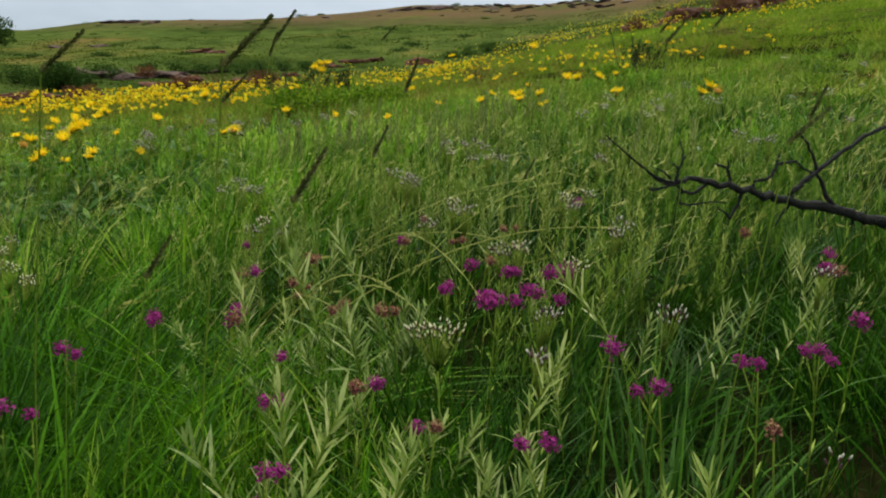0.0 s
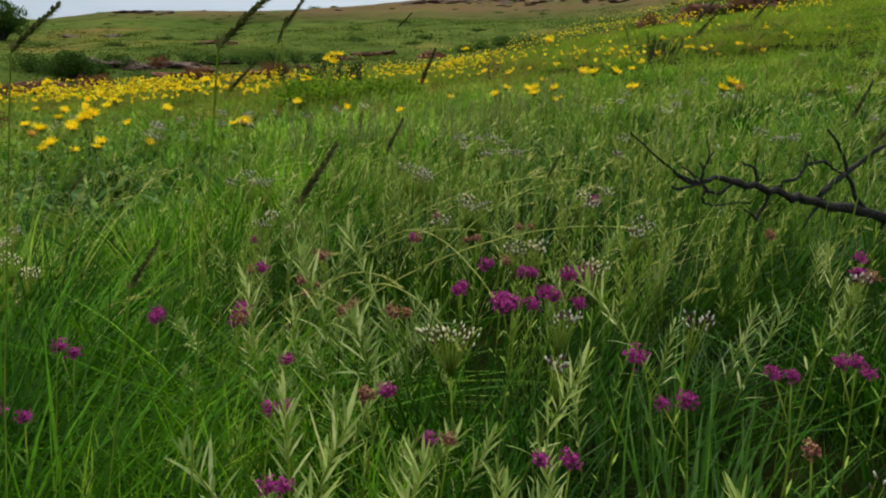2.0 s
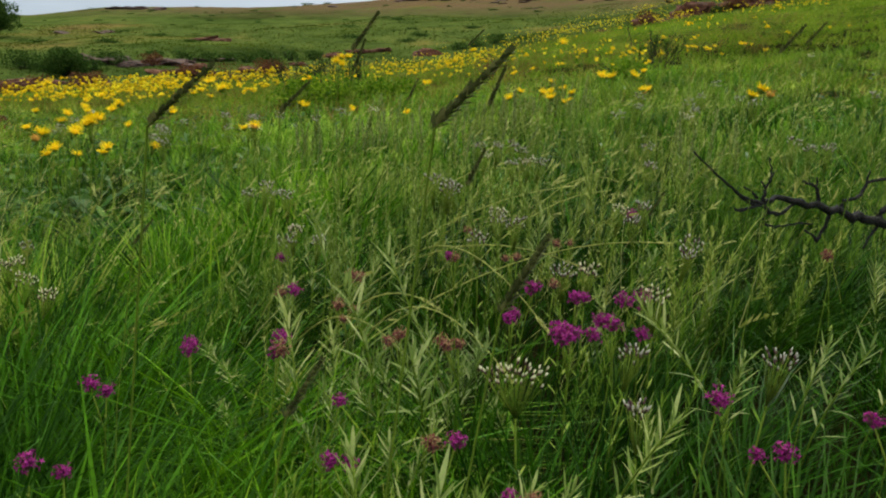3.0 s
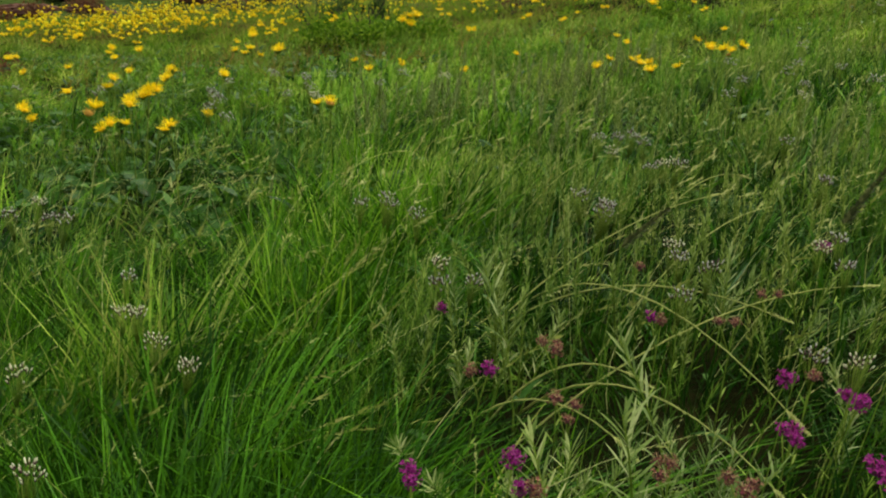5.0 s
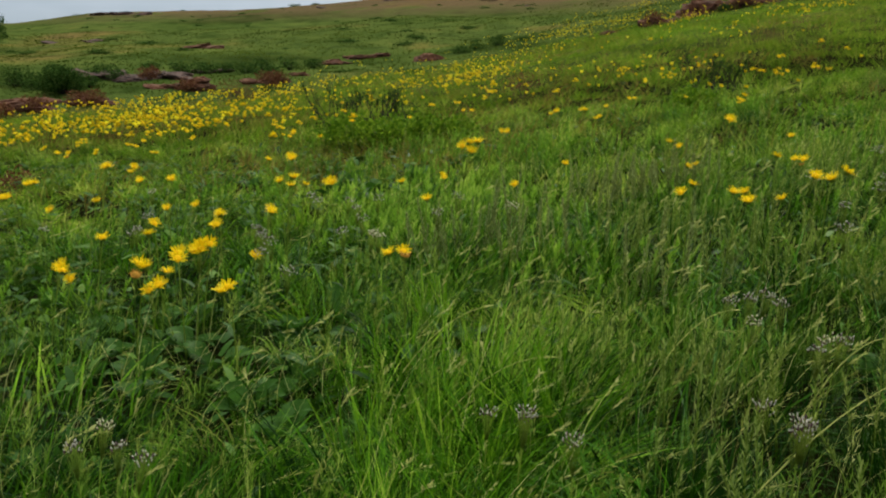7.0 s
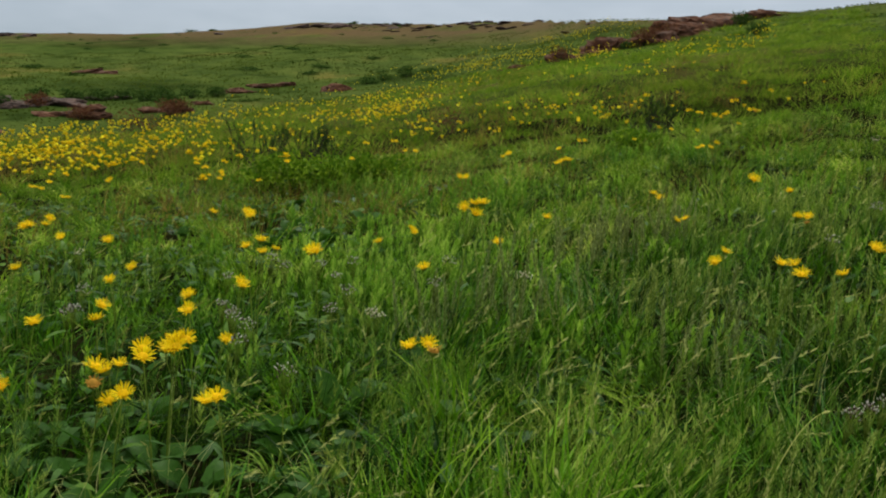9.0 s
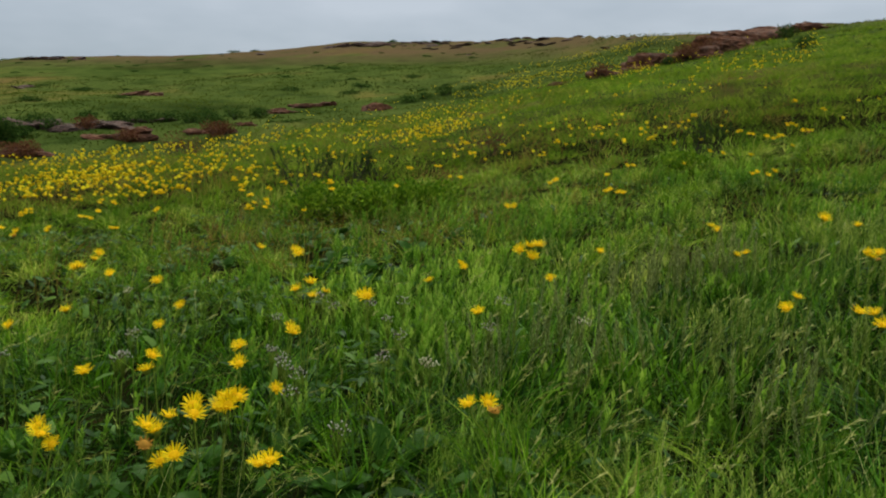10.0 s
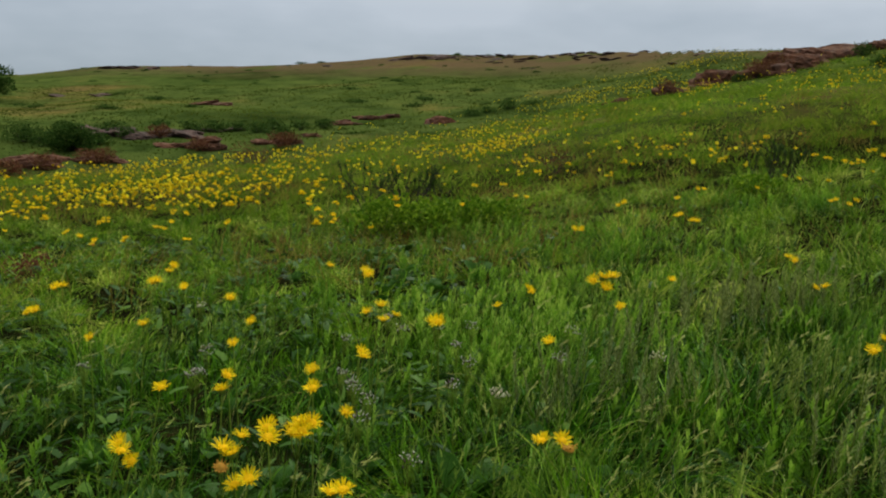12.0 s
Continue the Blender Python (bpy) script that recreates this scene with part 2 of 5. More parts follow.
def ground_material():
    """Soil and thatch near by, almost black with the shade under the plants; far off the matted grass of the hill with
    darker and browner patches.
    """
    m, t = material("hillside")
    broad = noise_tex(t, 0.055, 5.0, 0.6)
    # hill greens hold extra blue, the haze of distance put into the colour
    col = ramp(t, broad, [(0.34, (0.027, 0.042, 0.011)), (0.45, (0.048, 0.072, 0.019)), (0.55, (0.066, 0.090, 0.025)), (0.60, (0.10, 0.095, 0.030)), (0.68, (0.105, 0.075, 0.036))])
    small = ramp(t, noise_tex(t, 0.45, 7.0, 0.72), [(0.32, (0.36, 0.42, 0.36)), (0.46, (0.86, 0.9, 0.86)), (0.64, (1.3, 1.2, 1.1))])
    col = mixed(t, col, small, 1.0, "MULTIPLY")
    # bare brownish stony ground along the top of the hill
    place = t.nodes.new("ShaderNodeSeparateXYZ")
    t.links.new(t.nodes.new("ShaderNodeNewGeometry").outputs["Position"], place.inputs[0])
    high = nd(t, "ShaderNodeMapRange")
    for key, value in (("From Min", 4.9), ("From Max", 7.6)):
        high.inputs[key].default_value = value
    t.links.new(place.outputs["Z"], high.inputs["Value"])
    patchy = ramp(t, noise_tex(t, 0.16, 5.0, 0.65), [(0.34, (0.1, 0.1, 0.1)), (0.50, (0.9, 0.9, 0.9))])
    bare = nd(t, "ShaderNodeMath")
    bare.operation = "MULTIPLY"
    t.links.new(high.outputs["Result"], bare.inputs[0])
    t.links.new(patchy, bare.inputs[1])
    col = mixed(t, col, (0.10, 0.068, 0.042), bare.outputs[0])
    fine = ramp(t, noise_tex(t, 6.0, 5.0, 0.7), [(0.3, (0.72, 0.72, 0.68)), (0.7, (1.2, 1.2, 1.15))])
    col = mixed(t, col, fine, 1.0, "MULTIPLY")
    # near black: the shade under the plants is put into this colour
    shaded_thatch = ramp(t, noise_tex(t, 9.0, 6.0, 0.7), [(0.3, (0.005, 0.006, 0.002)), (0.55, (0.011, 0.012, 0.004)), (0.75, (0.030, 0.024, 0.009))])
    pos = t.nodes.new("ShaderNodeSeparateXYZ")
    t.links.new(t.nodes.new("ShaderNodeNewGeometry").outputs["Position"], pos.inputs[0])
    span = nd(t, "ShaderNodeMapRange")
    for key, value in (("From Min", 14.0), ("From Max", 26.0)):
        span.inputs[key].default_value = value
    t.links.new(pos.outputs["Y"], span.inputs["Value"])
    col = mixed(t, shaded_thatch, col, span.outputs["Result"])
    p = nd(t, "ShaderNodeBsdfPrincipled", Roughness=0.95)
    p.inputs["Specular IOR Level"].default_value = 0.0
    b = nd(t, "ShaderNodeBump", Strength=0.7, Distance=0.12)
    t.links.new(noise_tex(t, 5.0, 6.0), b.inputs["Height"])
    t.links.new(col, p.inputs["Base Color"])
    t.links.new(b.outputs["Normal"], p.inputs["Normal"])
    out = nd(t, "ShaderNodeOutputMaterial")
    t.links.new(p.outputs[0], out.inputs["Surface"])
    return m


HILLSIDE = ground_material()

# ---- the lie of the land ----
EYE = (0.0, 1.8, 1.25)
AZ = [-180, -60, -27.5, -24.4, -23.5, -21, -15.7, -10.9, -7.8, -4.3, -2.3, 0.8, 6.2, 9.5, 13.3, 17, 20.6, 24.7, 27, 29.2, 60, 180]
EL = [0.5, 1.6, 2.45, 2.98, 3.15, 3.35, 3.63, 4.1, 4.37, 4.75, 5.02, 5.19, 5.31, 5.46, 5.65, 5.8, 5.85, 5.9, 6.05, 6.25, 3.0, 0.5]


def land(x, y):
    """Height of the ground. Works on numbers and on arrays."""
    x, y = np.asarray(x, float), np.asarray(y, float)
    dx, dy = x - EYE[0], y - EYE[1]
    d, az = np.hypot(dx, dy), np.degrees(np.arctan2(dx, dy))

    def near(px, py):
        return -0.30 + 0.04 * py + 0.08 * px + 0.0038 * np.maximum(px, 0) * np.maximum(py, 0)

    d1 = np.interp(az, [-40, -20, 0, 12, 20, 60], [20, 21, 28, 36, 40, 40])
    d2 = np.interp(az, [-60, -20, 5, 13, 18, 60], [110, 108, 98, 80, 56, 60])
    k = np.minimum(1, d1 / np.maximum(d, 1e-6))
    at_edge = near(EYE[0] + dx * k, EYE[1] + dy * k)
    u = np.clip((d - d1) / (d2 - d1), 0, 1)
    crest = EYE[2] + d2 * np.tan(np.radians(np.interp(az, AZ, EL)))
    h = at_edge + (crest - at_edge) * (0.72 * u + 0.28 * u * u) - np.clip(d - d2, 0, 400) * 0.05
    dip = np.exp(-((d - 25) / 3.0) ** 2) * np.clip((-az - 4) / 10, 0, 1) * 0.55
    shoulder = 0.32 * np.exp(-((d - 21) / 8.0) ** 2) * np.clip((az - 5) / 8, 0, 1) * np.clip((70 - az) / 20, 0, 1)
    rough = 0.035 * np.sin(x * 1.9 + 1.3 * np.sin(y * 0.8)) * np.sin(y * 1.6 + np.sin(x * 1.1)) * np.clip(d / 4, 0, 1)
    swell = (0.35 * np.sin(x * 0.17 + 2) * np.sin(y * 0.13) + 0.2 * np.sin(x * 0.41) * np.sin(y * 0.33 + 1)) * np.clip((d - d1) / 20, 0, 1) * (1 - 0.8 * u)
    return h - np.where(np.abs(az) < 70, dip, 0) + shoulder + rough + swell


def lz(x, y):
    return float(land(x, y))


# ---- mesh helpers ----
def mesh_from(name, verts, tris, quads, mats, smooth=True, mat_index=None, tint=None):
    """One mesh from arrays of vertices, triangles and quads."""
    me = bpy.data.meshes.new(name)
    tris, quads = np.asarray(tris, np.int32).reshape(-1, 3), np.asarray(quads, np.int32).reshape(-1, 4)
    nt, nq = len(tris), len(quads)
    me.vertices.add(len(verts))
    me.vertices.foreach_set("co", np.asarray(verts, np.float32).ravel())
    me.loops.add(nt * 3 + nq * 4)
    me.loops.foreach_set("vertex_index", np.concatenate([tris.ravel(), quads.ravel()]).astype(np.int32))
    me.polygons.add(nt + nq)
    starts = np.concatenate([np.arange(nt) * 3, nt * 3 + np.arange(nq) * 4]).astype(np.int32)
    me.polygons.foreach_set("loop_start", starts)
    me.polygons.foreach_set("use_smooth", np.full(nt + nq, smooth))
    for m in mats:
        me.materials.append(m)
    if mat_index is not None:
        me.polygons.foreach_set("material_index", np.asarray(mat_index, np.int32))
    if tint is not None:
        me.attributes.new("tint", "FLOAT", "POINT").data.foreach_set("value", np.asarray(tint, np.float32))
    me.update(calc_edges=True)
    me.validate()
    return me


class Soup:
    """Gathers pieces into one mesh."""

    def __init__(self):
        self.v, self.t, self.q, self.n = [], [], [], 0

    def add(self, verts, tris=(), quads=()):
        verts = np.asarray(verts, float).reshape(-1, 3)
        self.v.append(verts)
        if len(tris):
            self.t.append(np.asarray(tris, int).reshape(-1, 3) + self.n)
        if len(quads):
            self.q.append(np.asarray(quads, int).reshape(-1, 4) + self.n)
        self.n += len(verts)
        return self

    def mesh(self, name, mat, smooth=True):
        t = np.concatenate(self.t) if self.t else []
        q = np.concatenate(self.q) if self.q else []
        return mesh_from(name, np.concatenate(self.v), t, q, [mat], smooth)


def part(name, soup, mat, parent, label="", smooth=True):
    me = soup if isinstance(soup, bpy.types.Mesh) else soup.mesh(name, mat, smooth)
    ob = new(name, me)
    ob.parent = parent
    return tagged(ob, label)


def thing(name, label, category, group="", kind="", at=(0, 0, 0), turn=0.0, size=1.0):
    ob = new(name)
    ob.empty_display_size = 0.05
    ob.matrix_basis = Matrix.LocRotScale(at, Euler((0, 0, turn)), (size, size, size))
    return tagged(ob, label, category, group, kind)


def unit(v):
    v = np.asarray(v, float)
    return v / (np.linalg.norm(v) + 1e-12)


def tube(soup, pts, radii, sides=5):
    """A tapered tube along points."""
    pts = np.asarray(pts, float)
    n = len(pts)
    rings = []
    for i in range(n):
        ahead = unit(pts[min(i + 1, n - 1)] - pts[max(i - 1, 0)])
        a = unit(np.cross(ahead, (0.31, 0.17, 0.93) if abs(ahead[2]) < 0.9 else (1, 0.1, 0)))
        b = np.cross(ahead, a)
        ang = np.arange(sides) * 2 * np.pi / sides
        rings.append(pts[i] + radii[i] * (np.cos(ang)[:, None] * a + np.sin(ang)[:, None] * b))
    quads = [(i * sides + j, i * sides + (j + 1) % sides, (i + 1) * sides + (j + 1) % sides, (i + 1) * sides + j) for i in range(n - 1) for j in range(sides)]
    v = np.concatenate(rings + [pts[:1], pts[-1:]])
    caps = [((j + 1) % sides, j, n * sides) for j in range(sides)] + [((n - 1) * sides + j, (n - 1) * sides + (j + 1) % sides, n * sides + 1) for j in range(sides)]
    soup.add(v, caps, quads)


def blade_array(root, tip_dir, length, width, bend, side, segs=3):
    """Arrays of curved, tapering blades: roots (n,3), a first direction, length, width, a sideways bend (n,3) and the flat side (n,3)."""
    n = len(root)
    s = np.linspace(0, 1, segs + 1)
    mid = root[:, None] + (tip_dir[:, None] * s[None, :, None] + bend[:, None] * (s**2)[None, :, None]) * length[:, None, None]
    w = width[:, None] * (1 - s**1.8) * (0.65 + 0.35 * np.minimum(1, s * 4))[None]
    left = mid[:, :-1] - side[:, None] * w[:, :-1, None] * 0.5
    right = mid[:, :-1] + side[:, None] * w[:, :-1, None] * 0.5
    v = np.concatenate([np.stack([left, right], 2).reshape(n, -1, 3), mid[:, -1:]], 1)
    per = segs * 2 + 1
    o = np.arange(n)[:, None, None] * per
    q = (o + np.array([[2 * i, 2 * i + 1, 2 * i + 3, 2 * i + 2] for i in range(segs - 1)])[None]).reshape(-1, 4) if segs > 1 else np.zeros((0, 4), int)
    t = (o + np.array([[2 * segs - 2, 2 * segs - 1, 2 * segs]])[None]).reshape(-1, 3)
    return v.reshape(-1, 3), t, q


# ---- the ground ----
def build_ground():
    rad = np.concatenate([np.linspace(0.0, 6, 34), np.geomspace(6.3, 3200, 120)])
    ang = np.concatenate([np.arange(-45, 45, 0.75), np.arange(45, 315, 4.5)])
    rr, aa = np.meshgrid(rad[1:], np.radians(ang), indexing="ij")
    x, y = EYE[0] + rr * np.sin(aa), EYE[1] + rr * np.cos(aa)
    v = np.concatenate([[(EYE[0], EYE[1], lz(EYE[0], EYE[1]))], np.stack([x, y, land(x, y)], -1).reshape(-1, 3)])
    m, k = len(rad) - 1, len(ang)
    i, j = np.meshgrid(np.arange(m - 1), np.arange(k), indexing="ij")
    a, b = 1 + i * k + j, 1 + i * k + (j + 1) % k
    quads = np.stack([a, a + k, b + k, b], -1).reshape(-1, 4)
    jj = np.arange(k)
    tris = np.stack([np.zeros(k, int), 1 + jj, 1 + (jj + 1) % k], -1)
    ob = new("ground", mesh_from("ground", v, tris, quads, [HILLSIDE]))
    tagged(ob, "sloping green meadow hillside with patchy soil", "ground", kind="structure")


build_ground()
rng = np.random.default_rng(7)


def patch_noise(x, y, f, seed=0.0):
    return 0.5 + 0.25 * np.sin(x * f + 1.7 * np.sin(y * f * 0.7 + seed)) + 0.25 * np.sin(y * f * 1.13 + 1.9 * np.sin(x * f * 0.6 + 2 * seed))


def wedge(n, y0, y1, spread, margin, power=1.0):
    """Places on the meadow in front of the path, within the widths that it looks over."""
    y = y0 + (y1 - y0) * rng.random(n) ** power
    half = margin + spread * np.maximum(y, 0)
    return 0.75 + (rng.random(n) * 2 - 1) * half, y


def lushness(x, y):
    """1 where the long bright grass stands, 0 where the wiry herbs do."""
    core = np.exp(-(((x - 0.66) / 0.42) ** 2 + ((y - 2.75) / 0.9) ** 2)) * 1.5
    core = np.maximum(core, np.exp(-(((x - 0.55) / 0.55) ** 2 + ((y - 1.7) / 0.55) ** 2)) * 1.3)
    core = np.maximum(core, np.exp(-(((x - 0.25) / 0.9) ** 2 + ((y - 5.9) / 0.9) ** 2)) * 1.1)
    edge = np.interp(y, [1.6, 2.0, 2.25, 2.6, 2.9, 3.35, 3.7, 4.5], [1.1, 0.62, 0.66, 0.74, 0.84, 1.05, 1.2, 1.6])
    return np.clip(core, 0, 1) / (1 + np.exp(np.clip((x - edge) / 0.05, -30, 30)))


WIND = np.array([0.92, 0.25, 0.0])


def tufted(y0, y1, spread, margin, clumps, per, sigma, power=1.0, keep=None):
    """Places gathered in tufts: x, y, the offset from the tuft's heart, the tuft's own random number and its own lean."""
    cx, cy = wedge(clumps, y0, y1, spread, margin, power)
    if keep is not None:
        cx, cy = clumped(cx, cy, keep(cx, cy))
    own, lean = rng.random(len(cx)), rng.normal(0, 0.42, (len(cx), 2))
    k = np.repeat(np.arange(len(cx)), np.maximum(2, (per * (0.35 + 1.3 * own)).astype(int)))
    off = rng.normal(0, 1, (len(k), 2))
    r = sigma * (0.6 + 0.8 * own[k])[:, None]
    tint = np.clip(0.8 * rng.random(len(cx))[k] ** 1.25 + 0.75 * rng.random(len(k)) ** 2 - 0.2, 0, 1)
    return cx[k] + off[:, 0] * r[:, 0], cy[k] + off[:, 1] * r[:, 0], off, own[k], lean[k], tint


def grass(name, label, x, y, length, width, lean, mat, segs, spread=0.35, fan=None, own_lean=None, tint=None):
    n = len(x)
    root = np.stack([x, y, land(x, y) - 0.015], -1)
    out = rng.normal(0, spread, (n, 3)) * [1, 1, 0]
    if fan is not None:
        out[:, :2] += fan * 0.15 + own_lean * 0.6
    direction = out + [0, 0, 1]
    direction /= np.linalg.norm(direction, axis=1)[:, None]
    bend = WIND * (lean * rng.uniform(0.5, 1.25, n))[:, None] + rng.normal(0, 0.1, (n, 3)) * [1, 1, 0] + out * 0.8
    if fan is not None:
        bend[:, :2] += own_lean
    bend[:, 2] = -0.32 * (bend[:, :2] ** 2).sum(1) - 0.05
    ang = rng.normal(0, 0.8, n)
    side = np.stack([np.cos(ang), np.sin(ang), 0 * ang], -1)
    v, t, q = blade_array(root, direction, length, width, bend, side, segs)
    if tint is None:
        tint = rng.random(n)
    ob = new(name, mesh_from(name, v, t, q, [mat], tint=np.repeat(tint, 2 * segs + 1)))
    return tagged(ob, label, "grass", kind="stuff")


def clumped(x, y, keep):
    """Thins places by a chance between 0 and 1."""
    k = rng.random(len(x)) < keep
    return x[k], y[k]


def in_field(x, y):
    """Whether a place lies on the flowery slope and not on the hill behind it."""
    d, az = np.hypot(x - EYE[0], y - EYE[1]), np.degrees(np.arctan2(x - EYE[0], y - EYE[1]))
    return np.clip((np.interp(az, [-33, -28, -14, -1, 12, 27], [25, 26, 28, 31, 37, 40]) - d) / 3, 0, 1)


def mound(x, y, f, seed):
    """Height of the growth: uneven mounds with gaps between them."""
    return 0.45 + 1.05 * patch_noise(x, y, f, seed) * (0.6 + 0.8 * patch_noise(x + 3, y, f * 2.3, seed + 1))


def hollow(x, y):
    """1 on the grown meadow, near 0 in the few bare dark hollows."""
    gap = 0 * x
    for hx, hy, r in HOLLOWS:
        gap = np.maximum(gap, np.exp(-(((x - hx) ** 2 + (y - hy) ** 2) / (r * r)) ** 2))
    return 1 - 0.8 * gap


HOLLOWS = ((1.58, 2.75, 0.2), (1.95, 2.65, 0.24), (1.35, 3.05, 0.13), (1.75, 3.4, 0.16), (1.36, 2.30, 0.27), (1.2, 2.04, 0.33), (1.42, 2.10, 0.16), (2.02, 1.30, 0.38), (1.95, 1.85, 0.22))


def grassy(x, y):
    """How much of the growth is grass: little among the herb columns and the broad leaves."""
    return hollow(x, y) * np.where((x + 0.15 * y > 1.55) & (y < 6), 0.3 + 0.7 * patch_noise(x, y, 3.4, 7), 1.0) * np.where((x < 0.35) & (y > 2.6) & (y < 6.6), 0.33, 1.0)


def build_grass():
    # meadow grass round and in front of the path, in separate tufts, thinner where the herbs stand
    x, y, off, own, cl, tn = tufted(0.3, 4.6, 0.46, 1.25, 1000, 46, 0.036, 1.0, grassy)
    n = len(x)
    # shade put into the tint: short tufts and the sides darker, middle lifted
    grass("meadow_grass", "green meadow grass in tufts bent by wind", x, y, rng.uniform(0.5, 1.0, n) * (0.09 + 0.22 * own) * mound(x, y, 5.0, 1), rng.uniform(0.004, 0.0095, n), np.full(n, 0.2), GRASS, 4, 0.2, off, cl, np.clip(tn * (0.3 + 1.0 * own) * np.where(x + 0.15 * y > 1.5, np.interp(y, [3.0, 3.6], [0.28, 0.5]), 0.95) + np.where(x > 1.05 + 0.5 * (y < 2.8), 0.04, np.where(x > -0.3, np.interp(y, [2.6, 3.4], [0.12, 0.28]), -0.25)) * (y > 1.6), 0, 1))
    # short grass kept nearly black, the shade of the gaps put into its tint
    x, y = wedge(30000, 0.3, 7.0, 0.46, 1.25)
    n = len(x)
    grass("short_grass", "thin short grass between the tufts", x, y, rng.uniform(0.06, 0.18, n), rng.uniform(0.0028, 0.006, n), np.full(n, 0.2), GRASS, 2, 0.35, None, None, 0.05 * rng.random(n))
    x, y, off, own, cl, tn = tufted(0.55, 3.2, 0.46, 1.2, 1450, 36, 0.05, 1.0, lambda cx, cy: hollow(cx, cy) * (0.3 + 0.7 * grassy(cx, cy)) * np.where((cx > 0.8) & (cy > 1.8), 0.45, 1.0))
    n = len(x)
    # short tufts and the right side tinted down in place of deep gap shade
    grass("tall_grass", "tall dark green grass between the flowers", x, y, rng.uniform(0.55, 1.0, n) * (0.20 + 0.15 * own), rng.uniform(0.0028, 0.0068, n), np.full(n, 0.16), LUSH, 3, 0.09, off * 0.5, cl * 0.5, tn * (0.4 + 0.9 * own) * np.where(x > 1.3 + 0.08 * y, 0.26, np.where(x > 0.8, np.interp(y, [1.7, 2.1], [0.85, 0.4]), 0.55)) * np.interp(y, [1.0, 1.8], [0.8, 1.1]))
    # the meadow goes on to the sides and behind
    ang, far = rng.uniform(0, 2 * np.pi, 15000), 13.0 * np.sqrt(rng.random(15000))
    cx, cy = 0.6 + far * np.cos(ang), 2.0 + far * np.sin(ang)
    seen = (cy > 0.3) & (np.abs(cx - 0.75) < 1.15 + 0.47 * np.maximum(cy, 0))
    cx, cy = cx[~seen], cy[~seen]
    own = rng.random(len(cx))
    k = np.repeat(np.arange(len(cx)), 22)
    off = rng.normal(0, 1, (len(k), 2))
    n = len(k)
    grass("side_grass", "green meadow grass in loose tufts", cx[k] + off[:, 0] * 0.09, cy[k] + off[:, 1] * 0.09, rng.uniform(0.5, 1.0, n) * (0.14 + 0.2 * own[k]), rng.uniform(0.010, 0.020, n), np.full(n, 0.2), GRASS, 1, 0.3, None, None, np.clip(0.55 * own[k] + 0.45 * rng.random(n) - 0.05, 0, 1))
    # the long bright tussocks
    x, y, off, own, cl, tn = tufted(0.9, 7.0, 0.4, 1.0, 2100, 36, 0.042, 1.0, lambda cx, cy: lushness(cx, cy) * hollow(cx, cy))
    n = len(x)
    # short and nearest tufts tinted darker, for the shade inside dense grass
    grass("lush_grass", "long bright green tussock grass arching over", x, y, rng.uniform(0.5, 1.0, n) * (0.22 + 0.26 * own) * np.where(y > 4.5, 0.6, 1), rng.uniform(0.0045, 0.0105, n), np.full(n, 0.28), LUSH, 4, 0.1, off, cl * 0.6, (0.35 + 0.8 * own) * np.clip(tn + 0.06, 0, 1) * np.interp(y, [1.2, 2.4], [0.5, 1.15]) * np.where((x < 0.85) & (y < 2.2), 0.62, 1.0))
    # single long blades on the rise behind the tussocks
    x, y, off, own, cl, tn = tufted(2.6, 6.4, 0.45, 0.8, 1500, 18, 0.05, 1.0, lambda cx, cy: hollow(cx, cy) * np.where(cx > 1.15, np.where(cy > 3.6, 0.8, 0.4), np.where(cx > 0.1, 1.0, 0.4)) * (0.15 + 0.85 * patch_noise(cx, cy, 2.3, 13)))
    n = len(x)
    # short tufts, the near end and the right tinted down as gap shade
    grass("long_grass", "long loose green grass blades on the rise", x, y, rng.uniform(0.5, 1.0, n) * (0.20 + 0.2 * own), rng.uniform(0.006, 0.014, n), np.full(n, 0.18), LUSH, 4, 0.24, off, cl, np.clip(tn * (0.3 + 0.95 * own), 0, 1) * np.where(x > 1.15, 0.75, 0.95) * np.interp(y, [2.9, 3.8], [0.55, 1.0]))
    # the middle distance
    x, y, off, own, cl, tn = tufted(4.2, 12.5, 0.56, 1.0, 3900, 34, 0.052, 0.9, lambda cx, cy: (0.25 + 0.75 * grassy(cx, cy)) * np.where((cy < 6.6) & (cx > 0.3), 0.7, 1.0))
    n = len(x)
    # short tufts dark as shade of the pockets; near and left tints also lowered
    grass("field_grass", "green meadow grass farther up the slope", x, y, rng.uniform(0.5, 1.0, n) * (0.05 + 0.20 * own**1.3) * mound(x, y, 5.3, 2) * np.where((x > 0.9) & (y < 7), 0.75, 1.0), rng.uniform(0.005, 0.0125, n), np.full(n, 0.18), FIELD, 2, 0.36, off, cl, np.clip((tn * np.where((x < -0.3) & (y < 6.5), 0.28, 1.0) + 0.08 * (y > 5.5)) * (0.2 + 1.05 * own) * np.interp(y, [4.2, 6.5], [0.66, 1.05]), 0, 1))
    # the far field, then tufts on the hill
    x, y, off, own, cl, tn = tufted(12.0, 36.0, 0.6, 0.5, 9500, 20, 0.1, 0.8, in_field)
    n = len(x)
    grass("far_grass", "green grass of the far field", x, y, rng.uniform(0.5, 1.0, n) * (0.08 + 0.22 * own), rng.uniform(0.012, 0.026, n), np.full(n, 0.25), UPPER, 1, 0.2, off, cl, tn)
    x, y, off, own, cl, tn = tufted(7.5, 34.0, 0.6, 0.5, 3900, 12, 0.14, 1.0, lambda cx, cy: np.clip(0.8 - cx * 0.06, 0.1, 1) * in_field(cx, cy) * patch_noise(cx, cy, 0.8, 2))
    n = len(x)
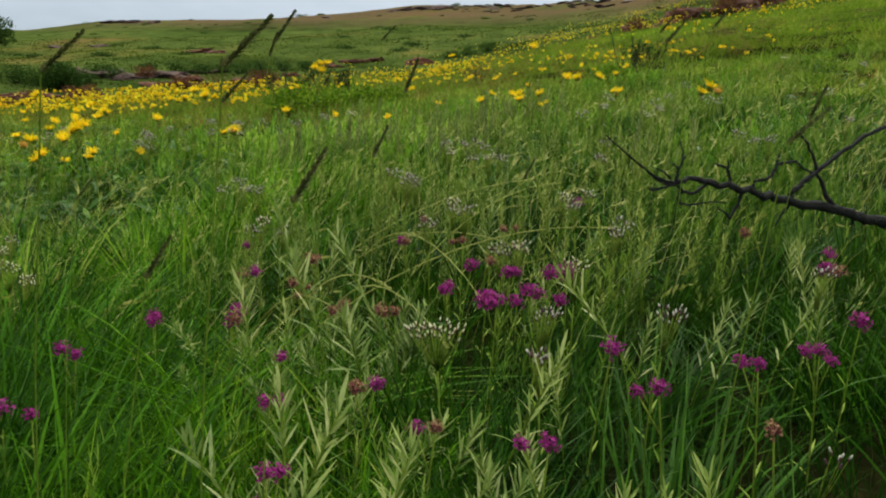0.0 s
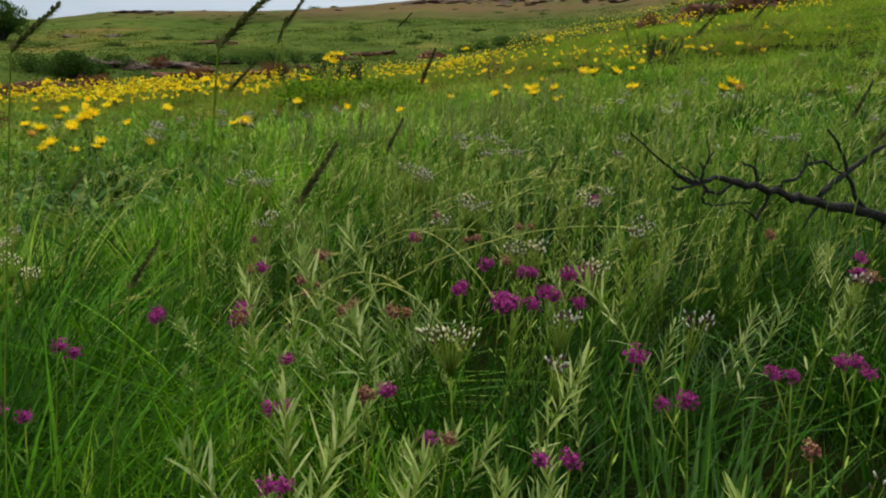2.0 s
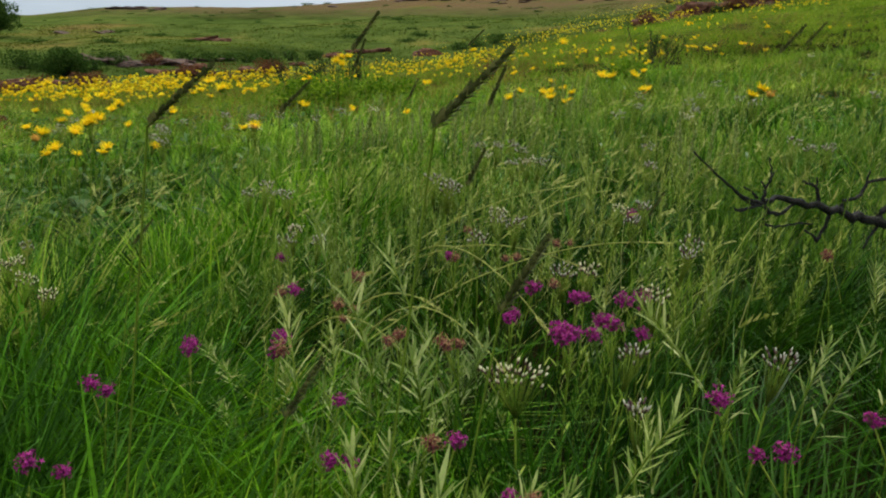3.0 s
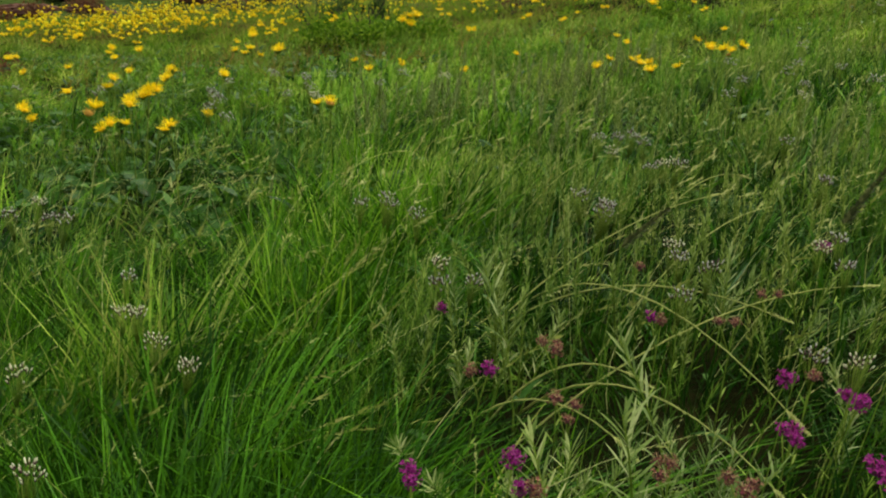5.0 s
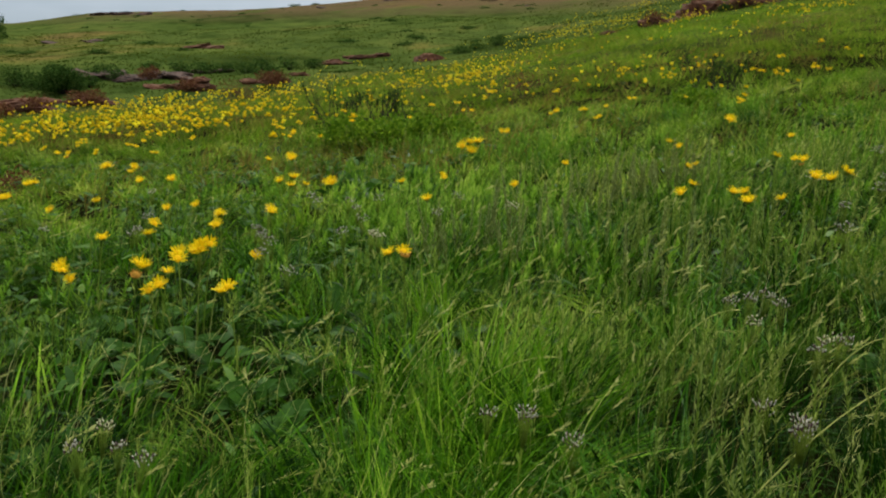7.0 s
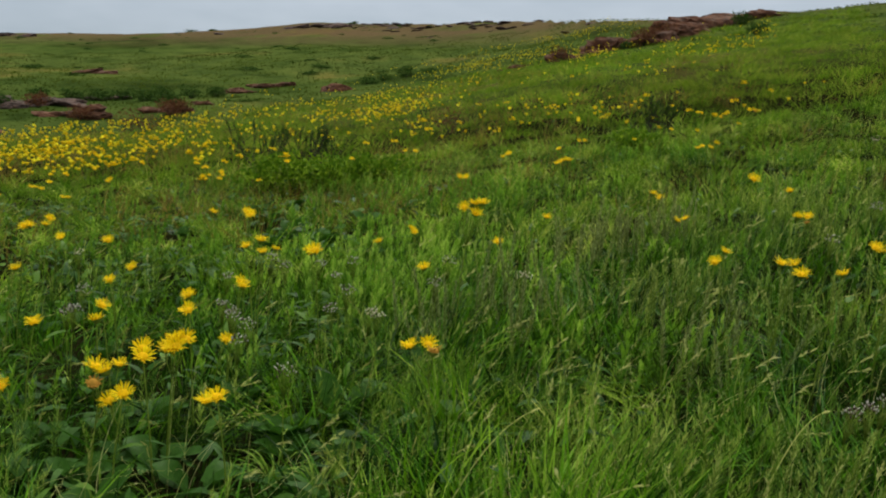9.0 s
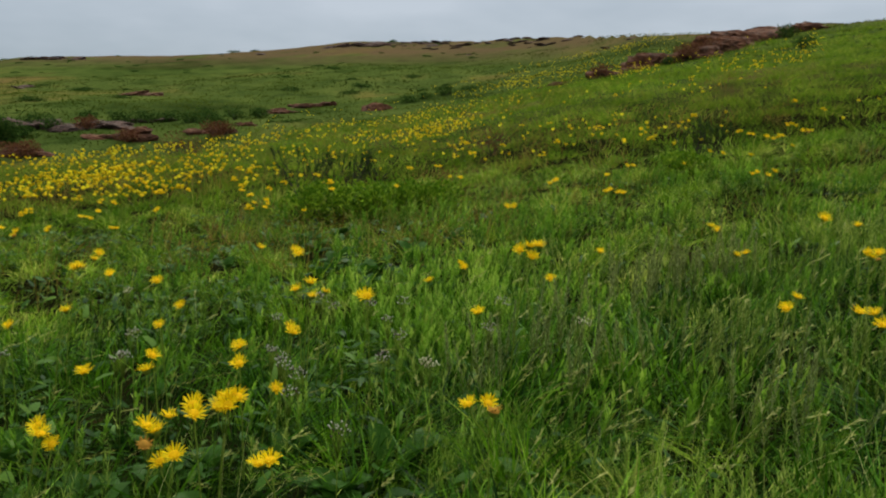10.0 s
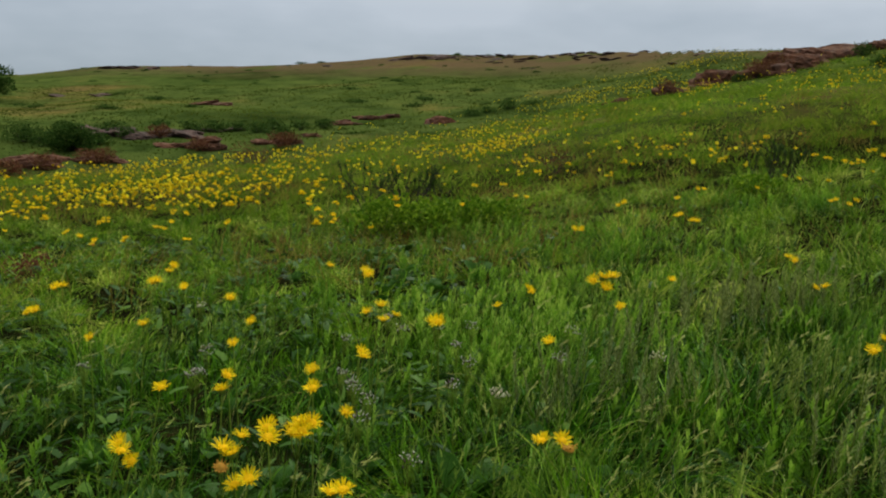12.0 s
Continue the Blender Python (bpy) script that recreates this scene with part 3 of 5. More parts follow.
    grass("dry_grass", "thin dry brownish grass heads in the field", x, y, rng.uniform(0.24, 0.4, n), rng.uniform(0.004, 0.009, n), np.full(n, 0.3), STRAW, 3, 0.1, off, cl, tn)
    x, y = wedge(42000, 24.0, 70.0, 0.62, 0.5, 0.75)
    n = len(x)
    grass("hill_grass", "tufted grass on the distant hillside", x, y, rng.uniform(0.04, 0.09, n), rng.uniform(0.10, 0.22, n), np.full(n, 0.3), FARGRASS, 1)


build_grass()


# ---- herbs and seed heads in their masses ----
def herb_mass(name, label, x, y, height, leaves, leaf_len, leaf_wid, mat, tint, lean=0.12):
    """Upright leafy shoots: a stem and narrow leaves set close round it, pointing up."""
    n = len(x)
    root = np.stack([x, y, land(x, y) - 0.01], -1)
    bend = WIND * (lean * rng.uniform(0.2, 1.5, n))[:, None] + rng.normal(0, 0.1, (n, 3)) * [1, 1, 0]
    up = rng.normal(0, 0.08, (n, 3)) * [1, 1, 0] + [0, 0, 1]
    ang = rng.uniform(0, 2 * np.pi, n)
    v, t, q = blade_array(root, up, height, np.full(n, 0.003), bend, np.stack([np.cos(ang), np.sin(ang), 0 * ang], -1), 4)
    s = 0.15 + 0.83 * np.linspace(0, 1, leaves)[None] + rng.uniform(-0.02, 0.02, (n, leaves))
    foot = root[:, None] + (up[:, None] * s[..., None] + bend[:, None] * (s**2)[..., None]) * height[:, None, None]
    turn = np.arange(leaves)[None] * 2.4 + ang[:, None] + rng.normal(0, 0.35, s.shape)
    rise = 0.55 + 1.9 * s**2 + rng.uniform(-0.3, 0.6, s.shape)
    way = np.stack([np.cos(turn), np.sin(turn), rise], -1) + WIND * 0.2
    way /= np.linalg.norm(way, axis=-1)[..., None]
    side = np.stack([-np.sin(turn), np.cos(turn), 0 * turn], -1)
    ln = leaf_len * rng.uniform(0.75, 1.2, (n, leaves)) * (1.1 - 0.3 * s)
    k = n * leaves
    lv, lt, lq = blade_array(foot.reshape(k, 3), way.reshape(k, 3), ln.reshape(k), np.full(k, leaf_wid) * rng.uniform(0.7, 1.2, k), rng.normal(0, 0.08, (k, 3)) - [0, 0, 0.12], side.reshape(k, 3), 2)
    o = len(v)
    # leaves darken down the stem: paler young tips, plus shade put into the colour
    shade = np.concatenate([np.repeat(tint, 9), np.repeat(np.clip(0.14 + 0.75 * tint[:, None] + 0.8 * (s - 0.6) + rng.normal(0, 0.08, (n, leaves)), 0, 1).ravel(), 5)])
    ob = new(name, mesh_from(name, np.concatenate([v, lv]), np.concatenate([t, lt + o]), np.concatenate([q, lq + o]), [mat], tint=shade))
    return tagged(ob, label, "herb", kind="stuff")


def seed_mass(name, label, x, y, height, lean, mat, grains=14, grain=0.008, wide=0.0028, tail=0.22):
    """Arching grass stalks with a narrow head of grains at the end."""
    n = len(x)
    root = np.stack([x, y, land(x, y) - 0.01], -1)
    up = rng.normal(0, 0.18, (n, 3)) * [1, 1, 0] + [0, 0, 1]
    bend = WIND * (lean * rng.uniform(0.3, 1.5, n))[:, None] + rng.normal(0, 0.22, (n, 3)) * [1, 1, 0]
    bend[:, 2] = -0.45 * (bend[:, :2] ** 2).sum(1)
    ang = rng.uniform(0, 2 * np.pi, n)
    side = np.stack([np.cos(ang), np.sin(ang), 0 * ang], -1)
    v, t, q = blade_array(root, up, height * 1.02, np.full(n, 0.0021), bend, side, 6)
    s = (1 - tail) + tail * np.linspace(0, 1, grains)[None] + 0 * ang[:, None]
    foot = root[:, None] + (up[:, None] * s[..., None] + bend[:, None] * (s**2)[..., None]) * height[:, None, None]
    along = up[:, None] + 2 * bend[:, None] * s[..., None]
    along /= np.linalg.norm(along, axis=-1)[..., None]
    way = along + rng.normal(0, 0.38, (n, grains, 3))
    k = n * grains
    lv, lt, lq = blade_array(foot.reshape(k, 3), way.reshape(k, 3), grain * rng.uniform(0.7, 1.4, k), np.full(k, wide), np.zeros((k, 3)), rng.normal(0, 1, (k, 3)) * 0.6, 2)
    o = len(v)
    ob = new(name, mesh_from(name, np.concatenate([v, lv]), np.concatenate([t, lt + o]), np.concatenate([q, lq + o]), [mat]))
    return tagged(ob, label, "grass", kind="stuff")


def bright_patch(x, y):
    """1 in the drift of fresh bright green leaves halfway up the meadow."""
    return np.exp(-(((x - 0.5) / 0.9) ** 2 + ((y - 6.6) / 0.9) ** 2))


def build_herbs():
    x, y, off, own, cl, tn = tufted(0.75, 4.6, 0.42, 1.1, 230, 5, 0.05, 1.0, lambda cx, cy: hollow(cx, cy) * np.clip(1.05 - lushness(cx, cy), 0.05, 1) * np.clip(0.35 + 0.5 * patch_noise(cx, cy, 4.0, 4) + 0.4 * (cx > 1.0), 0, 1))
    # tint halved on the right, where the shade of deep gaps is painted
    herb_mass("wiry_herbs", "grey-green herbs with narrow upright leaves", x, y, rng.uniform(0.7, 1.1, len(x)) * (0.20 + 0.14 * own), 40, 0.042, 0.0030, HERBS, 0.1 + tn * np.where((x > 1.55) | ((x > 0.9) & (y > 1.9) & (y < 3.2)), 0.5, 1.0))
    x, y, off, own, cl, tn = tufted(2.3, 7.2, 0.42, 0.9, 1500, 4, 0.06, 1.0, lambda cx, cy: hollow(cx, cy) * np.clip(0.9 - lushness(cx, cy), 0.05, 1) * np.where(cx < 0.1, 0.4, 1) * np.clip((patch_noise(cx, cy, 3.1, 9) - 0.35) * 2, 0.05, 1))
    # near right leaves tinted down to carry the shade of the gaps
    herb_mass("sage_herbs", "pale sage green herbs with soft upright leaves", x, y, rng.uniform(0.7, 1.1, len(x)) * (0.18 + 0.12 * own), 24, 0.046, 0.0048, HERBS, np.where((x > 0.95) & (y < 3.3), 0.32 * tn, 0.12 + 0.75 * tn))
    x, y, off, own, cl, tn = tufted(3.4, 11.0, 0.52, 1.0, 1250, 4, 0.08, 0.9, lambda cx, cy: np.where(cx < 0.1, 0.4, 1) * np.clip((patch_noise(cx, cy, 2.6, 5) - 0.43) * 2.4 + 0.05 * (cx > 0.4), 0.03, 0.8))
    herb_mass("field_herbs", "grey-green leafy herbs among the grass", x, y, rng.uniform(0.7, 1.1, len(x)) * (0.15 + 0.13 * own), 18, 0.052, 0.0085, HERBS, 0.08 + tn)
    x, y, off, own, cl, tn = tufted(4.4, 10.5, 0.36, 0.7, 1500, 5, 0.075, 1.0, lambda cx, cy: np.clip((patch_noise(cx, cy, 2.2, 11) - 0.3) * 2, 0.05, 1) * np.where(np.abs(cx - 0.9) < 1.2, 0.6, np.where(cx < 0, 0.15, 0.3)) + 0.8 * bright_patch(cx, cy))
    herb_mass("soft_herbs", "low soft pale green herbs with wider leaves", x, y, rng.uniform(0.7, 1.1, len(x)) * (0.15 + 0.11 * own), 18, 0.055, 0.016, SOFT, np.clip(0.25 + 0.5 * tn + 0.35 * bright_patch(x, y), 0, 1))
    x, y = wedge(480, 1.7, 4.2, 0.42, 1.1)
    x, y = clumped(x, y, hollow(x, y))
    n = len(x)
    seed_mass("arching_seed_grass", "thin arching grass stalks with pale seed heads", x, y, rng.uniform(0.25, 0.5, n), 0.6, SEED)
    # pale heads that hang over to one side, thickest on the rise
    x, y = wedge(620, 2.8, 7.0, 0.5, 0.8)
    x, y = clumped(x, y, np.where(x > 0.2, 1.0, 0.3))
    n = len(x)
    seed_mass("hanging_seed_grass", "grass stalks with pale seed heads hanging over", x, y, rng.uniform(0.24, 0.40, n), 0.7, SEED, 20, 0.014, 0.0055, 0.12)
    x, y = wedge(1100, 1.9, 11.0, 0.54, 1.0)
    n = len(x)
    seed_mass("pale_seed_grass", "feathery greenish seed heads over the meadow", x, y, rng.uniform(0.25, 0.46, n), 0.6, THIN, 11, 0.018, 0.006)


build_herbs()


def build_cover():
    """Small broad leaves low in the grass, lying at all angles."""
    x, y = wedge(21000, 2.0, 10.5, 0.5, 1.0, 0.9)
    x, y = clumped(x, y, np.clip((0.9 - x) * 0.6 + 0.35, 0.1, 1) * patch_noise(x, y, 3.3, 8) ** 1.5)
    n = len(x)
    root = np.stack([x, y, land(x, y) + rng.uniform(0.02, 0.15, n)], -1)
    ang = rng.uniform(0, 2 * np.pi, n)
    way = np.stack([np.cos(ang), np.sin(ang), rng.uniform(0.0, 0.9, n)], -1)
    side = np.stack([-np.sin(ang), np.cos(ang), rng.normal(0, 0.3, n)], -1)
    size = rng.uniform(0.035, 0.10, n) * np.where(y < 3.5, 0.7, np.where(x < 0.5, 1.2, 1.0))
    v, t, q = blade_array(root - way * 0.02, way, size, size * rng.uniform(0.25, 0.5, n), np.tile([0, 0, -0.4], (n, 1)), side, 3)
    ob = new("leafy_cover", mesh_from("leafy_cover", v, t, q, [BROAD]))
    tagged(ob, "low broad-leaved green plants among the grass", "plants", kind="stuff")


build_cover()


# ---- flowers ----
def petal_ring(soup, centre, up, count, r0, r1, width, lift, wobble):
    """A ring of narrow rays round a flower's axis."""
    up = unit(up)
    a = unit(np.cross(up, (0.3, 0.9, 0.1)))
    b = np.cross(up, a)
    for i in range(count):
        ang = 2 * math.pi * (i + random.uniform(-0.3, 0.3)) / count
        out = math.cos(ang) * a + math.sin(ang) * b
        across = -math.sin(ang) * a + math.cos(ang) * b
        ln = (r1 - r0) * random.uniform(0.8, 1.12)
        li = lift + random.uniform(-wobble, wobble)
        p0 = centre + out * r0
        p1 = p0 + out * ln * 0.55 + up * ln * li * 0.65
        p2 = p0 + out * ln + up * ln * (li * 1.0 - 0.1)
        w = width * random.uniform(0.85, 1.15)
        soup.add([p0 - across * w * 0.3, p0 + across * w * 0.3, p1 + across * w * 0.5, p1 - across * w * 0.5, p1 + up * w * 0.12, p2 + across * w * 0.12, p2 - across * w * 0.12],
                 [(3, 4, 6), (4, 2, 5), (4, 5, 6)], [(0, 1, 4, 3)])
        soup.add([p0 + across * w * 0.3, p1 + across * w * 0.5, p1 + up * w * 0.12], [(0, 1, 2)])


def dome(soup, centre, up, radius, height, rows=3, sides=9):
    up = unit(up)
    a = unit(np.cross(up, (0.3, 0.9, 0.1)))
    b = np.cross(up, a)
    v = []
    for i in range(rows):
        f = i / rows * math.pi / 2
        for j in range(sides):
            ang = 2 * math.pi * j / sides
            v.append(centre + radius * math.cos(f) * (math.cos(ang) * a + math.sin(ang) * b) + up * height * math.sin(f))
    v.append(centre + up * height)
    q = [(i * sides + j, i * sides + (j + 1) % sides, (i + 1) * sides + (j + 1) % sides, (i + 1) * sides + j) for i in range(rows - 1) for j in range(sides)]
    t = [((rows - 1) * sides + j, (rows - 1) * sides + (j + 1) % sides, rows * sides) for j in range(sides)]
    soup.add(v, t, q)


def lance(soup, root, way, length, width, droop=0.25, rows=((0, 0.12), (0.2, 0.75), (0.45, 1.0), (0.72, 0.75), (0.92, 0.28))):
    """A lance-shaped leaf with a folded midrib."""
    way = unit(way)
    side = unit(np.cross(way, (0, 0, 1)))
    up = np.cross(side, way)
    v = []
    for s, w in rows:
        c = root + way * length * s - np.array([0, 0, droop * length * s * s])
        v += [c - side * width * w / 2 + up * width * 0.1 * w, c, c + side * width * w / 2 + up * width * 0.1 * w]
    v.append(root + way * length - np.array([0, 0, droop * length]))
    k = len(rows) - 1
    q = [(3 * i + j, 3 * i + j + 1, 3 * i + j + 4, 3 * i + j + 3) for i in range(k) for j in range(2)]
    soup.add(v, [(3 * k, 3 * k + 1, 3 * k + 3), (3 * k + 1, 3 * k + 2, 3 * k + 3)], q)


def under(at, lean):
    """The foot of a leaning plant whose top is over the place given."""
    return (at[0] - lean[0], at[1] - lean[1], lz(at[0] - lean[0], at[1] - lean[1]))


def stem_path(height, lean, steps=5):
    s = np.linspace(0, 1, steps)
    return np.stack([lean[0] * s**1.7, lean[1] * s**1.7, height * s], -1)


def daisy_head(plant, centre, up, radius, withered=False):
    s = Soup()
    if withered:
        petal_ring(s, centre, up, 13, radius * 0.25, radius * 0.75, radius * 0.16, 0.9, 0.4)
        head = part("flower_head", s, WILT, plant, "withered brown flower head")
    else:
        petal_ring(s, centre, up, 19, radius * 0.38, radius * 1.14, radius * 0.155, 0.62, 0.35)
        petal_ring(s, centre + unit(up) * radius * 0.08, up, 13, radius * 0.32, radius * 0.88, radius * 0.15, 1.2, 0.4)
        head = part("flower_head", s, PETAL, plant)
    s = Soup()
    dome(s, centre + unit(up) * radius * 0.06, up, radius * 0.52, radius * 0.26)
    part("disc", s, WILT if withered else DISC, head)
    s = Soup()
    dome(s, centre - unit(up) * radius * 0.02, -unit(up), radius * 0.48, radius * 0.45, 3, 7)
    petal_ring(s, centre - unit(up) * radius * 0.08, up, 8, radius * 0.3, radius * 0.52, radius * 0.12, 0.1, 0.2)
    part("calyx", s, STEM, head)
    return head


def daisy(at, height, heads=1, radius=0.034, withered=0, leaves=2):
    """A yellow daisy: branching stalk, one or more ragged heads, a few stalk leaves."""
    label = {1: "yellow meadow daisy on a green stalk", 2: "pair of yellow daisies on a forked stalk"}.get(heads, "cluster of yellow daisies on a branching stalk")
    if withered:
        label = "yellow daisies with a withered brown head"
    lean = np.array([random.uniform(-0.03, 0.09), random.uniform(-0.05, 0.05)])
    plant = thing("yellow_daisy", label, "flower", "yellow daisies in the meadow", at=under(at, lean))
    top = stem_path(height, lean)
    s = Soup()
    tube(s, top, [0.0034, 0.003, 0.0027, 0.0024, 0.002], 5)
    tips = [top[-1]]
    fork = top[3]
    for i in range(1, heads):
        ang = i * 2.3 + random.uniform(-0.5, 0.5)
        r = random.uniform(1.3, 2.0) * radius * (0.65 if heads > 3 else 1)
        tip = top[-1] + np.array([math.cos(ang) * r, math.sin(ang) * r, random.uniform(-1.3, 0.4) * radius])
        tube(s, [fork, fork * 0.5 + tip * 0.5 + np.array([math.cos(ang), math.sin(ang), 0]) * r * 0.2, tip], [0.0022, 0.002, 0.0018], 4)
        tips.append(tip)
    part("stalk", s, STEM, plant)
    for i, tip in enumerate(tips):
        up = np.array([random.uniform(-0.45, 0.55), random.uniform(-0.75, 0.2), 1.0])
        daisy_head(plant, tip, up, radius * random.uniform(0.85, 1.1), withered and i >= len(tips) - withered)
    for i in range(leaves):
        s = Soup()
        ang, h = random.uniform(0, 6.28), random.uniform(0.15, 0.6)
        root = np.array([lean[0] * h**1.7, lean[1] * h**1.7, height * h])
        lance(s, root, (math.cos(ang), math.sin(ang), 0.7), random.uniform(0.05, 0.09), random.uniform(0.012, 0.02))
        part("leaf", s, BROAD, plant)
    return plant


def on_land(x, y, sink=0.0):
    return (x, y, lz(x, y) - sink)


# x, y, height of the heads in the plan, number of heads
DAISIES_NEAR = [(-1.04, 4.72, 0.24, 1), (-0.97, 4.16, 0.23, 2), (-0.94, 4.17, 0.19, 1), (-0.77, 4.57, 0.29, 1), (-0.76, 4.61, 0.33, 1), (-0.7, 4.57, 0.12, 1), (-0.6, 4.07, 0.27, 3), (-0.54, 4.03, 0.21, 2), (-0.52, 4.19, 0.27, 2),
    (-0.43, 4.49, 0.4, 2), (-0.41, 4.37, 0.38, 1), (-0.4, 4.13, 0.35, 6), (-0.34, 4.72, 0.17, 1), (-0.29, 4.87, 0.35, 2), (-0.25, 3.93, 0.23, 2), (-0, 4.87, 0.49, 2), (0.38, 4.07, 0.34, 3), (0.45, 4.95, 0.41, 1),
    (0.65, 4.94, 0.69, 4), (1.58, 4.62, 0.51, 1), (1.64, 4.66, 0.54, 1), (1.77, 4.37, 0.55, 3), (1.85, 4.2, 0.55, 1), (1.88, 4.94, 0.81, 1)]
DAISIES_SIDE = [(2.03, 4.19, 0.63, 2), (2.16, 4.34, 0.64, 1), (2.4, 3.3, 0.6, 3)]
DAISIES_LOW = [(-1.39, 5.66, 0.46, 2), (-1.75, 6.96, 0.29, 2), (-1.5, 6.4, 0.27, 2), (-1.02, 5.63, 0.39, 1), (-1.01, 6.01, 0.18, 1), (-0.86, 5.07, 0.32, 1), (-0.66, 6.5, 0.42, 1), (-0.36, 5.82, 0.51, 3), (-0.31, 5.17, 0.45, 1),
    (-0.26, 5.28, 0.46, 1), (-0.23, 5.06, 0.45, 1), (-0.19, 5.24, 0.43, 1), (0.29, 5.65, 0.4, 1), (-2.29, 6.56, 0.22, 3), (-2.12, 5.9, 0.23, 3), (-1.57, 5.31, 0.26, 1), (-1.4, 5.5, 0.28, 1)]
DAISIES_RISE = [(0.53, 6.34, 0.33, 2), (0.96, 5.94, 0.35, 1), (1.31, 6.25, 0.45, 1), (1.41, 6.19, 0.79, 2), (2.09, 6.46, 0.56, 1), (2.09, 6.06, 0.47, 2), (2.7, 7.02, 0.87, 2), (2.51, 5.71, 0.68, 1), (2.15, 5.02, 0.63, 1),
    (2.5, 5.5, 0.58, 3), (1.98, 6.31, 0.59, 1)]
DAISIES_UP = [(1.04, 7.71, 0.54, 2), (1.82, 7.87, 0.66, 2), (3.06, 8.02, 0.81, 2), (-2.77, 8.12, 0.26, 3), (-2.56, 8.2, 0.28, 2), (-0.57, 8.21, 0.43, 1), (3.53, 8.44, 1.19, 2), (-3.21, 8.59, 0.26, 2), (1.57, 8.74, 0.66, 2),
    (1.59, 8.78, 0.67, 1), (3.36, 8.8, 0.91, 1), (2.06, 8.82, 0.71, 1), (3.71, 8.93, 1.09, 2), (-1.93, 8.96, 0.34, 2), (3.21, 9.05, 0.91, 1), (0.18, 9.11, 0.56, 1), (2.4, 9.16, 0.78, 1), (3.14, 9.19, 0.92, 1),
    (2.36, 9.22, 0.78, 1), (-0.42, 9.36, 0.5, 2), (0.8, 9.47, 0.62, 1), (-1.23, 9.68, 0.41, 2), (0.72, 9.7, 0.61, 1), (4.3, 10.17, 1.07, 2)]
DAISIES_TOP = [(4.72, 10.35, 1.13, 3), (4.19, 10.56, 1.07, 3), (-0.66, 10.67, 0.53, 2), (0.69, 10.72, 0.64, 2), (0.38, 11, 0.61, 2), (4.26, 11.02, 1.11, 2), (1.16, 11.52, 0.77, 2), (3.05, 11.98, 1.01, 1), (3.47, 12.28, 1.08, 1),
    (3.53, 12.49, 1.1, 1), (4.15, 12.62, 1.19, 1), (7.06, 12.82, 1.57, 1), (6.84, 12.94, 1.54, 1), (3.27, 13.43, 1.09, 2), (3.24, 13.56, 1.1, 2), (4.32, 13.6, 1.28, 1), (3.53, 13.66, 1.14, 1), (2.77, 14.76, 1.15, 2),
    (2.38, 15.17, 1.09, 2), (7.07, 16.32, 1.84, 1), (7.85, 19.08, 2.11, 2)]


